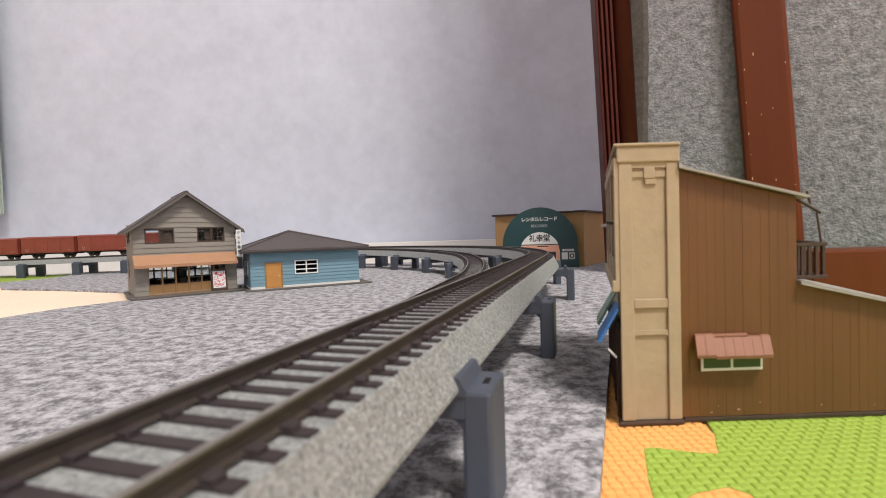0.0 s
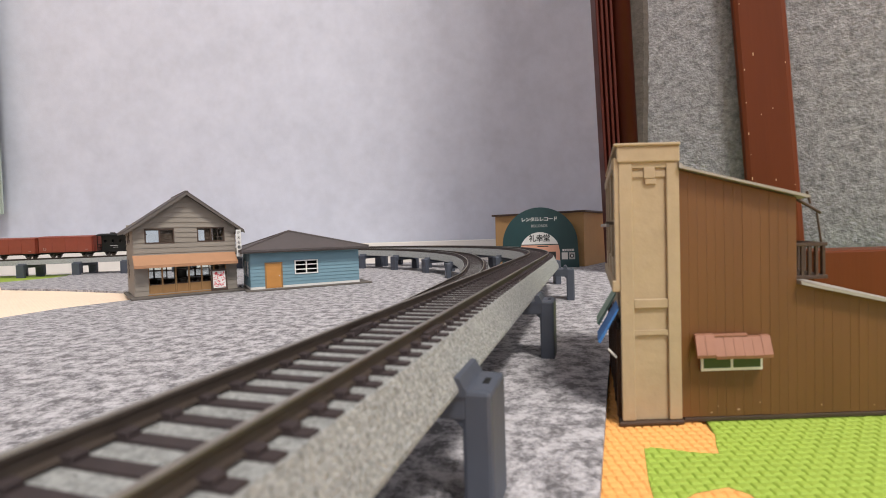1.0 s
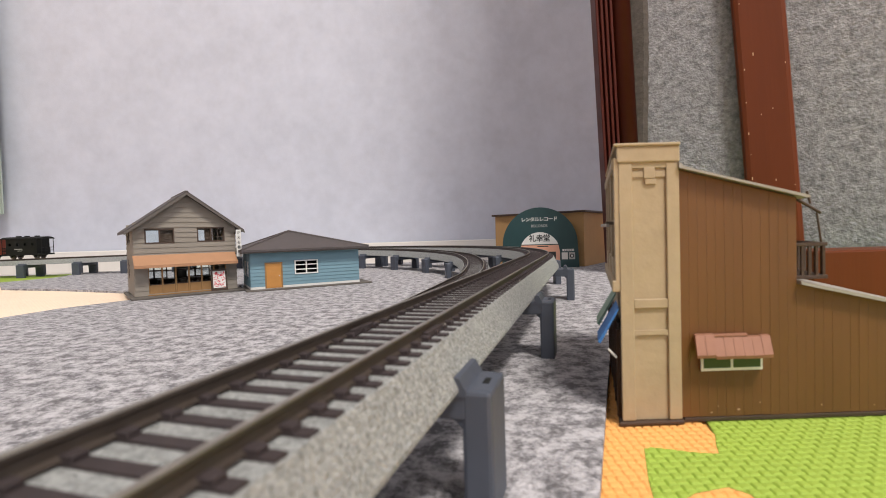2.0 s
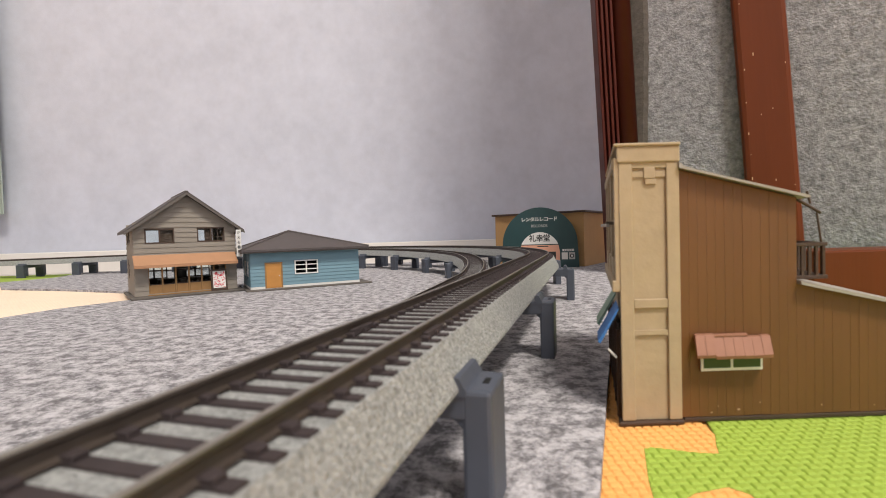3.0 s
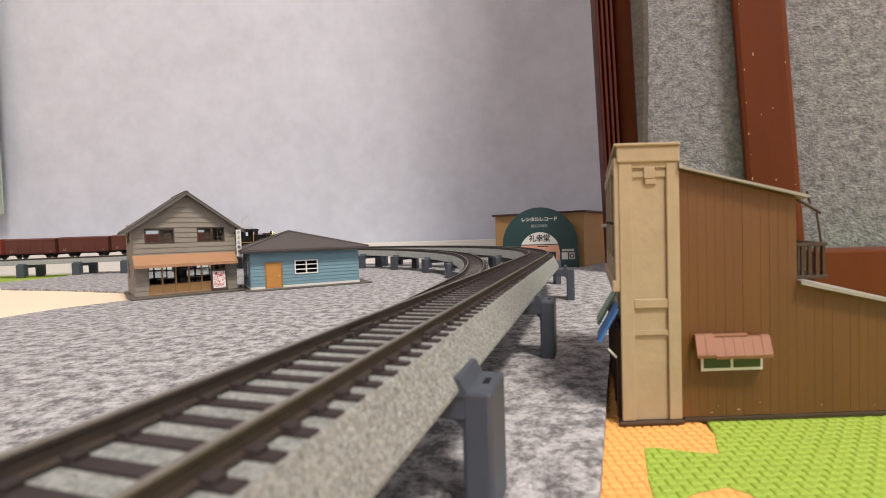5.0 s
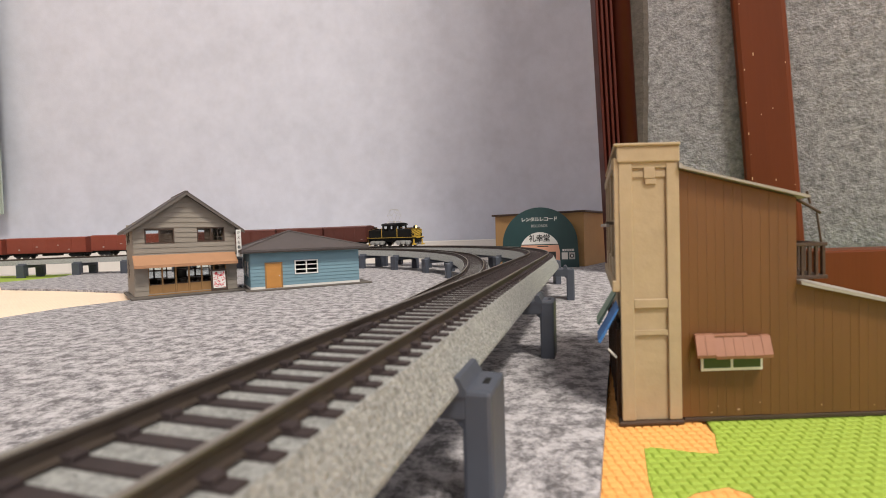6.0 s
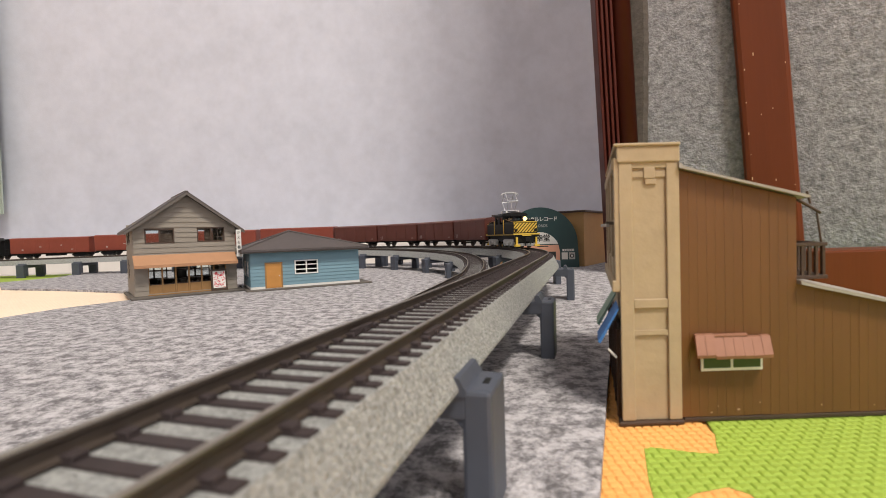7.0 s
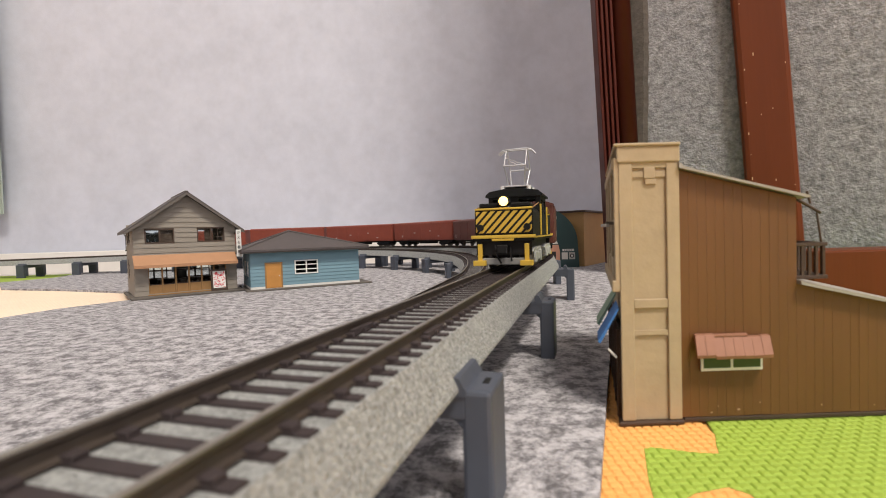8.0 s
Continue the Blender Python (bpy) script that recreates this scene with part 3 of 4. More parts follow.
        ob = part("pane", box_bm(a + 0.45, 0.55, 7.4, b - 0.45, 0.65, 17.6), M_GLASS, h)
        ob.visible_shadow = False
    part("threshold", box_bm(5.5, -0.7, 1.4, 45.5, 1.2, 2.0, 0.1), M_OCHRE, h)
    part("counter", box_bm(12, 14, 1.4, 40, 20, 9, 0.3), M_DARKFRAME, h)
    # awning
    bm = bmesh.new()
    prism(bm, [(-0.3, 23.4), (-0.3, 22.7), (-6.2, 16.6), (-6.2, 18.2)], -0.8, W - 0.4, "x")
    part("awning", bm, M_TAN, h, "tan shop awning")
    # roof: two slabs, ridge cap and barge boards
    for sgn in (0, 1):
        def px(x, sgn=sgn):
            return x if not sgn else W - x
        bm = bmesh.new()
        k = (R - E) / (W / 2)
        pts = [(px(-4.2), E - 4.2 * k + 0.2), (px(W / 2), R + 0.2), (px(W / 2), R + 1.9), (px(-4.2), E - 4.2 * k + 1.7)]
        prism(bm, pts, -4.2, D + 3.5, "y")
        part("roof_slope", bm, M_ROOF_G, h, "dark grey roof")
        bm = bmesh.new()
        pts = [(px(-4.4), E - 4.4 * k - 0.3), (px(W / 2), R - 0.5), (px(W / 2), R + 0.9), (px(-4.4), E - 4.4 * k + 1.0)]
        prism(bm, pts, -4.7, -4.2, "y")
        part("barge_board", bm, M_SLAB, h)
    part("ridge_cap", box_bm(W / 2 - 1.0, -4.4, R + 1.0, W / 2 + 1.0, D + 3.6, R + 1.9, 0.4), M_ROOF_G, h)
    # hanging sign on the corner
    bm = bmesh.new()
    add_box(bm, W - 1.1, -7.0, 20.6, W + 1.7, -6.4, 36.2, 0.15)
    sg = part("hanging_sign", bm, M_WHITE, h, "narrow white vertical sign with dark letters")
    for z in (22, 34):
        part("bracket", box_bm(W - 0.6, -6.4, z, W, 0.2, z + 0.6), M_DARKFRAME, sg)
    for i, ch in enumerate("かえる書店"):
        lettering(ch, 2.0, M_INK, sg, at_mm(W + 0.3, -7.08, 34.4 - i * 2.8), bold=0.0)
    # signboard on the pavement
    sb = thing("signboard", at_mm(-163.2, 246, 1.4, 38.5) @ at_mm(40.4, -3.6, 0, 0) @ pose(0, 0, 0, -7), "small brown signboard with a red printed poster", "sign")
    part("frame", box_bm(-4.3, 0, 0, 4.3, 1.0, 12.4, 0.2), M_DARKFRAME, sb)
    for x in (-3.6, 3.0):
        part("leg", box_bm(x, 0.9, 0, x + 0.6, 2.2, 8, 0.1), M_DARKFRAME, sb)
    part("poster", box_bm(-3.3, -0.15, 1.6, 3.3, 0.0, 11.2), M_WHITE, sb, "white poster with red print")
    rnd = random.Random(5)
    for i in range(64):
        x, z = -3.1 + 5.6 * rnd.random(), 1.8 + 8.6 * rnd.random()
        ww, hh = (1.1, 0.3) if rnd.random() < 0.5 else (0.32, 0.9)
        part("print_bar", box_bm(x, -0.22, z, min(3.2, x + ww * (0.6 + 0.9 * rnd.random())), -0.15, z + hh), M_RED, sb)


# ---- blue house with hipped roof ----


def build_blue_house():
    W, D, E, A = 64.5, 38.0, 23.2, 34.0
    h = thing("blue_house", at_mm(-111.5, 269, 0, 28.5), "light blue clapboard bungalow with grey hipped roof", "house")
    part("base_slab", box_bm(-3, -3.5, 0, W + 8, D + 3, 1.0, 0.3), M_SLAB, h, "dark grey base slab")
    part("plinth", box_bm(-0.4, -0.4, 1.0, W + 0.4, D + 0.4, 2.4, 0.1), M_WHITE, h, "white plinth")
    front = [(24.6, 8.6, 38.6, 17.0), (8.0, 1.4, 17.2, 16.0)]
    zoff = 1.0
    hs = [(a, b - zoff, c, d - zoff) for a, b, c, d in front]
    for holes, m, nm, w in ((hs, at_mm(0, 0, zoff), "front_wall", W), ([], at_mm(W, D, zoff, 180), "back_wall", W),
                            ([(8, 7, 17, 16), (22, 7, 30, 16)], at_mm(0, D, zoff, -90), "left_wall", D), ([], at_mm(W, 0, zoff, 90), "right_wall", D)):
        bm = bmesh.new()
        wall_with_holes(bm, w, E - zoff, 1.2, holes)
        wl = part(nm, bm, M_BLUE, h, m=m)
        clapboards(wl, w, 1.45, E - zoff, 2.1, holes, M_BLUE)
        if nm == "left_wall":
            for o in holes:
                window(h, *o, M_WHITE, 2, 2, 0.1, m=m)
    window(h, *front[0], M_WHITE, 2, 3, -0.3, 0.65, thin=0.35)
    # black sheet added behind the window to stand in for the unlit room
    part("dark_room_sheet", box_bm(20, 8, 1, 44, 9, 22), M_BLACK, h)
    door = part("door", box_bm(8.4, -0.5, 1.2, 16.8, 0.3, 15.6, 0.15), M_DOOR, h, "plain orange door")
    part("door_handle", box_bm(15.4, -0.9, 8, 15.9, -0.45, 8.7, 0.1), M_STEEL, door)
    bm = bmesh.new()
    add_box(bm, 7.6, -0.65, 1.2, 8.4, 0.4, 16.4)
    add_box(bm, 16.8, -0.65, 1.2, 17.6, 0.4, 16.4)
    add_box(bm, 8.4, -0.65, 15.6, 16.8, 0.4, 16.4)
    part("door_frame", bm, M_OCHRE, h)
    o = 5.5
    cx, cy = W / 2 - 7, D / 2
    for tri, nm in (((0, 1), "roof_front"), ((1, 2), "roof_right"), ((2, 3), "roof_back"), ((3, 0), "roof_left")):
        cs = [(-o, -o), (W + o, -o), (W + o, D + o), (-o, D + o)]
        a, b = cs[tri[0]], cs[tri[1]]
        bm = bmesh.new()
        lo = [bm.verts.new(Vector((*p, z)) * MM) for p, z in ((a, E - 0.2), (b, E - 0.2), ((cx, cy), A - 0.2))]
        up = [bm.verts.new(Vector((*p, z)) * MM) for p, z in ((a, E + 1.0), (b, E + 1.0), ((cx, cy), A + 1.0))]
        bm.faces.new(lo[::-1])
        bm.faces.new(up)
        for i in range(3):
            j = (i + 1) % 3
            bm.faces.new((lo[i], lo[j], up[j], up[i]))
        bmesh.ops.recalc_face_normals(bm, faces=bm.faces)
        part(nm, bm, M_ROOF_G, h, "dark grey hipped roof slope")
    for a in ((-o, -o), (W + o, -o), (W + o, D + o), (-o, D + o)):
        bm = bmesh.new()
        rod(bm, (*a, E + 1.0), (cx, cy, A + 1.1), 0.6, 8)
        part("hip_cap", bm, M_ROOF_G, h)
    part("eaves_board", box_bm(-o + 0.6, -o + 0.6, E - 1.0, W + o - 0.6, D + o - 0.6, E - 0.25, 0.1), M_SLAB, h)


# ---- record shop with arched sign ----


def build_record_shop():
    W, D, H = 83.0, 98.0, 45.0
    h = thing("record_shop", at_mm(116.5, 385, 0, -36), "tan card shop building with flat brown-edged roof", "shop")
    bm = bmesh.new()
    for b in ((-W, 0, 0, 0, 1.5, H), (-W, D - 1.5, 0, 0, D, H), (-W, 1.5, 0, -W + 1.5, D - 1.5, H), (-1.5, 1.5, 0, 0, D - 1.5, H)):
        add_box(bm, *b)
    part("wall", bm, M_SHOP, h)
    part("corner_trim", box_bm(-1.6, -0.4, 0, 0.4, 1.6, H), M_SHOP, h)
    part("base_strip", box_bm(-W - 0.5, -0.5, 0, 0.5, D + 0.5, 1.2, 0.2), M_SHOP, h)
    part("roof", box_bm(-W - 2.5, -2.5, H, 2.5, D + 2.5, H + 1.6, 0.3), M_SHOPROOF, h, "flat roof with dark brown edge")
    # arched front sign
    s = thing("arched_sign", at_mm(0, 0, 0), "dark green arched record shop sign with white lettering", "sign")
    s.matrix_basis = at_mm(80.6, 388, 0, -13)
    r, cz = 30.6, 19.4
    out = [(r * 1.03, 0), (r, cz)] + [(r * math.cos(a), cz + r * math.sin(a)) for a in [math.pi * i / 40 for i in range(1, 40)]] + [(-r, cz), (-r * 1.03, 0)]
    bm = bmesh.new()
    prism(bm, out, 0, 1.6, "y")
    part("board", bm, M_DISC, s)
    ri, ci = 16.2, 13.2
    half = [(ri * math.cos(math.pi * i / 32), ci + ri * math.sin(math.pi * i / 32)) for i in range(33)]
    bm = bmesh.new()
    prism(bm, [(x, z) for x, z in half if z > ci + 5.5] , -0.25, 0.0, "y")
    part("label_white", bm, M_WHITE, s, "white half-round label")
    bm = bmesh.new()
    xw = math.sqrt(ri * ri - 5.4 ** 2)
    prism(bm, [(-xw, ci + 5.4), (-ri, ci), (-ri, 0), (ri, 0), (ri, ci), (xw, ci + 5.4)], -0.25, 0.0, "y")
    part("label_pink", bm, M_PINK, s, "pink lower half of the label")
    lettering("レンタルレコード", 4.0, M_WHITE, s, at_mm(0, -0.08, 40.0), gap=0.86)
    lettering("RECORDS", 3.3, M_SILVER, s, at_mm(0, -0.08, 34.6), squeeze=0.92, bold=0.0)
    lettering("礼幸堂", 6.2, M_INK, s, at_mm(0, -0.33, 24.0), gap=0.95, squeeze=0.95)
    part("bar", box_bm(-2, -0.32, 17.2, 7, -0.25, 17.9), M_INK, s)
    # no opening here: the doorway's darkness is a flat black plate
    part("doorway_patch", box_bm(2, -0.4, 0, 13, -0.25, 13.0), M_INK, s, "flat black patch painted for the darkness of a doorway")
    for x, mat in ((17.6, M_WHITE), (23.4, M_SILVER)):
        pp = part("poster", box_bm(x, -0.35, 6.5, x + 4.8, 0.0, 12.2), mat, s, "small pale poster")
        if x > 20:
            bm = bmesh.new()
            disc(bm, (x + 2.4, -0.4, 9.4), "y", 1.7, 0.2, 20)
            part("ring", bm, M_INK, pp)
            bm = bmesh.new()
            disc(bm, (x + 2.4, -0.5, 9.4), "y", 0.9, 0.2, 16)
            part("ring_core", bm, M_WHITE, pp)
    plate = part("name_strip", box_bm(18.2, -0.35, 13.2, 27.4, 0.0, 15.0), M_WHITE, s)
    for i in range(4):
        part("bar", box_bm(19.6 + i * 1.7, -0.42, 13.7, 20.6 + i * 1.7, -0.35, 14.5), M_INK, plate)


# ---- beige-fronted brown shop ----
SKEW = Matrix(((1.03, 0.33, 0, 0), (0, 1, 0, 0), (0, 0, 1.035, 0), (0, 0, 0, 1)))


def build_billboard_shop():
    h = thing("facade_shop", at_mm(27.75, 73.2, -1.7, 0.6), "brown boarded shop with a beige plaster facade and lean-to", "shop")
    Dp = 40.0

    def put(name, bm, mat, parent=h, label=""):
        bmesh.ops.transform(bm, matrix=SKEW, verts=bm.verts)
        return part(name, bm, mat, parent, label)

    put("base_slab", box_bm(-0.5, -0.3, 0, 9.6, Dp + 1, 0.65, 0.2), M_DARKFRAME)
    put("base_slab", box_bm(9.7, 0.6, 0, 52, Dp + 1, 0.65, 0.1), M_DARKFRAME)
    z0 = 0.7
    fac = put("facade", box_bm(0.4, 0.55, z0, 8.6, Dp, 42.2), M_BEIGE, h, "tall beige plaster facade")
    # pilasters, rails and stepped ornament on the end of the facade
    for x0, x1 in ((0.0, 2.1), (7.3, 9.3)):
        put("pilaster", box_bm(x0, 0, z0, x1, 2.0, 40.2, 0.18), M_BEIGE, fac)
    put("cornice", box_bm(-0.2, -0.22, 40.2, 9.4, 2.4, 42.6, 0.2), M_BEIGE, fac)
    put("cornice_cap", box_bm(-0.7, -0.5, 42.6, 9.5, Dp + 0.6, 43.1, 0.2), M_BEIGE, fac)
    put("top_rail", box_bm(2.1, 0.12, 39.4, 7.3, 1.0, 40.2), M_BEIGE, fac)
    put("mid_rail", box_bm(2.1, 0.1, 18.0, 7.3, 1.0, 19.4, 0.12), M_BEIGE, fac)
    bm = bmesh.new()
    pts = [(2.1, 14.6), (7.3, 14.6), (7.3, 13.6), (6.9, 13.9), (2.5, 13.9), (2.1, 13.6)]
    prism(bm, pts[::-1], 0.15, 1.0, "y")
    put("lower_panel_head", bm, M_BEIGE, fac)
    put("ornament", box_bm(3.9, 0.1, 37.8, 5.6, 1.0, 39.4, 0.08), M_BEIGE, fac)
    put("ornament", box_bm(4.1, 0.2, 36.9, 5.8, 1.0, 37.8, 0.08), M_BEIGE, fac)
    put("ornament", box_bm(2.1, 0.3, 38.0, 3.9, 1.0, 38.9, 0.05), M_BEIGE, fac)
    put("ornament", box_bm(5.6, 0.3, 38.0, 7.3, 1.0, 38.9, 0.05), M_BEIGE, fac)
    # street front, turned to the track: pilasters, windows, ledge, awning
    for y in (0.2, 12.5, 25, 37.4):
        put("front_pilaster", box_bm(-0.7, y, 22, 0.6, y + 2.4, 41.0, 0.15), M_BEIGE, fac)
    put("front_cornice", box_bm(-0.9, 2.6, 39.6, 0.6, Dp, 41.2, 0.2), M_BEIGE, fac)
    put("front_ledge", box_bm(-1.2, 0.2, 20.6, 0.6, Dp, 22.4, 0.2), M_BEIGE, fac)
    for y in (3.2, 15.5, 28):
        wn = put("front_window", box_bm(-0.25, y, 25.5, 0.5, y + 8.8, 38.0, 0.1), M_DARKFRAME, fac)
        put("mullion", box_bm(-0.5, y + 4.1, 25.5, -0.2, y + 4.7, 38.0), M_BEIGE, wn)
        put("glazing_bar", box_bm(-0.5, y, 31.2, -0.2, y + 8.8, 31.8), M_BEIGE, wn)
        put("balustrade", box_bm(-0.8, y + 0.4, 22.4, 0.4, y + 8.4, 25.5, 0.1), M_BEIGE, fac)
    put("shopfront", box_bm(-0.2, 1.5, z0, 0.5, Dp - 1.5, 14.5), M_DARKFRAME, fac, "dark timber shopfront")
    for y in (2, 9, 16, 23, 30, 37):
        put("shopfront_post", box_bm(-0.7, y, z0, 0.0, y + 0.9, 14.5), M_DARKFRAME, fac)
    lamp = put("lamp_arm", box_bm(-2.0, 4.0, 31.0, 0.0, 4.6, 31.5, 0.12), M_SLAB, fac)
    bm = bmesh.new()
    disc(bm, (-2.0, 4.3, 30.9), "z", 0.7, 0.5, 14)
    put("lamp_shade", bm, M_SILVER, lamp)
    for y, mat, zt in ((0.6, M_BLUECLOTH, 18.3), (8.2, M_GREENCLOTH, 19.6)):
        bm = bmesh.new()
        prism(bm, [(-0.3, zt), (-0.3, zt - 0.5), (-3.2, zt - 5.6), (-3.6, zt - 5.3)], y, y + 7.4, "y")
        put("awning_panel", bm, mat, fac, "blue and green shop awning panel")
    bm = bmesh.new()
    rod(bm, (-2.0, 1.6, 11.6), (-0.7, 1.6, 10.2), 0.18, 8)
    put("awning_stay", bm, M_WHITE, fac)
    # brown boarded body
    body = put("body", box_bm(8.7, 0.9, z0, 27.6, Dp - 1, 34.0), M_BROWN, h, "brown boarded side wall")
    bm = bmesh.new()
    prism(bm, [(8.7, 34.0), (27.6, 34.0), (27.6, 34.3), (8.7, 39.2)], 0.9, Dp - 1, "y")
    put("gable_wedge", bm, M_BROWN, body)
    rnd = random.Random(11)
    x = 9.32
    while x < 49.9:
        wd = min(1.4, 50.0 - x)
        if x < 27.4:
            wd = min(wd, 27.6 - x)
        xm = x + wd

        def tops(q):
            return 39.0 - (q - 9.3) * (4.8 / 18.3) if q <= 27.65 else 21.0 - (q - 27.6) * 0.235
        zb = z0 + 0.1 * rnd.random()
        bm = bmesh.new()
        d = 0.74 + 0.05 * rnd.random()
        prism(bm, [(x + 0.012, zb), (xm - 0.012, zb), (xm - 0.012, tops(min(xm - 0.05, 27.6) if x < 27.5 else xm)), (x + 0.012, tops(x if x < 27.5 else max(x, 27.7)))], d, 1.0, "y")
        put("board", bm, M_BROWN, body)
        x = xm
    for k in range(9):
        a, zc = 10 + 38 * rnd.random(), (1.2 + 1.6 * rnd.random()) if k < 9 else 5 + 13 * rnd.random()
        ln = 0.1 + 0.3 * rnd.random()
        put("scuff", box_bm(a, 0.66, zc, a + ln, 0.8, zc + 0.08 + 0.1 * rnd.random()), M_CHIP, body)
    bm = bmesh.new()
    prism(bm, [(9.2, 39.2), (9.2, 40.1), (9.9, 39.5), (11.5, 38.95), (28.9, 34.6), (29.3, 34.3), (28.9, 34.15)], -0.6, Dp, "y")
    put("roof", bm, M_LIP, h, "thin cream-edged sloping roof")
    lean = put("lean_to", box_bm(27.7, 0.9, z0, 49.8, Dp - 1, 15.6), M_BROWN, h, "brown boarded lean-to")
    bm = bmesh.new()
    prism(bm, [(27.7, 15.6), (49.8, 15.6), (49.8, 15.9), (27.7, 20.9)], 0.9, Dp - 1, "y")
    put("wedge", bm, M_BROWN, lean)
    bm = bmesh.new()
    prism(bm, [(27.7, 21.0), (27.7, 21.5), (51.2, 16.0), (51.2, 15.5)], -0.6, Dp, "y")
    put("lean_to_roof", bm, M_LIP, lean, "cream-edged lean-to roof")
    # drying deck behind the gable
    deck = put("drying_deck", box_bm(27.7, 3.0, 21.4, 33.6, 14, 22.0, 0.1), M_DARKFRAME, h, "small brown wooden drying deck")
    for k in range(5):
        xx = 28.2 + k * 1.15
        put("baluster", box_bm(xx, 3.1, 22.0, xx + 0.42, 3.6, 26.6), M_DARKFRAME, deck)
        put("baluster", box_bm(32.9, 3.8 + k * 2.2, 22.0, 33.4, 4.3 + k * 2.2, 26.6), M_DARKFRAME, deck)
    put("deck_rail", box_bm(27.7, 3.0, 26.6, 33.6, 3.7, 27.2, 0.1), M_DARKFRAME, deck)
    put("deck_rail", box_bm(32.9, 3.7, 26.6, 33.6, 14, 27.2, 0.1), M_DARKFRAME, deck)
    bm = bmesh.new()
    rod(bm, (32.7, 3.4, 27.2), (32.0, 3.4, 32.0), 0.2, 8)
    rod(bm, (28.4, 3.4, 34.4), (32.6, 3.4, 31.9), 0.26, 8)
    rod(bm, (30.4, 3.4, 35.4), (31.0, 3.4, 33.4), 0.22, 8)
    put("pole", bm, M_DARKFRAME, deck)
    # side window with salmon awning
    win = put("side_window", box_bm(12.3, 0.1, 8.0, 21.9, 0.6, 11.0, 0.08), M_BASE, h, "cream window frame under an awning")
    for a, b in ((12.7, 16.85), (17.3, 21.5)):
        put("pane", box_bm(a, -0.02, 8.5, b, 0.2, 10.6), M_GREENGLASS, win, "dark green window pane")
    rnd = random.Random(3)
    for k in range(8):
        a = 11.3 + k * 1.44
        dz = (0.45 if k < 2 else 0.0) + 0.12 * rnd.random()
        bm = bmesh.new()
        prism(bm, [(0.5, 13.3 + dz), (0.5, 12.8 + dz), (-1.9, 10.3 + dz * 0.5), (-2.05, 10.8 + dz * 0.5), (-0.5, 13.3 + dz)], a + 0.02, a + 1.42, "x")
        put("awning_strip", bm, M_SALMON, h, "salmon strip of the window awning")
    put("awning_cap", box_bm(13.6, -0.6, 13.4, 19.4, 0.6, 13.7, 0.08), M_SALMON, h)


# ---- rolling stock: local x along the track, z from the rail ----
LOCO_LEN, SHORT, LONG, VAN, SHORT_RED = 65.0, 57.3, 91.2, 47.0, 57.5


def wheels(parent, x, r=2.7, mat=None):
    bm = bmesh.new()
    for y in (-4.4, 4.4):
        disc(bm, (x, y, r), "y", r, 1.1, 20)
        disc(bm, (x, y - math.copysign(0.6, y), r), "y", r + 0.4, 0.3, 20)
    rod(bm, (x, -5, r), (x, 5, r), 0.6, 8)
    return part("wheelset", bm, mat or M_WHEEL, parent)


def couplers(parent, half):
    for sgn in (-1, 1):
        bm = bmesh.new()
        a, b = sorted((sgn * (half - 2.5), sgn * (half + 0.4)))
        add_box(bm, a, -1.0, 3.6, b, 1.0, 5.4, 0.3)
        part("coupler", bm, M_BLACK, parent)


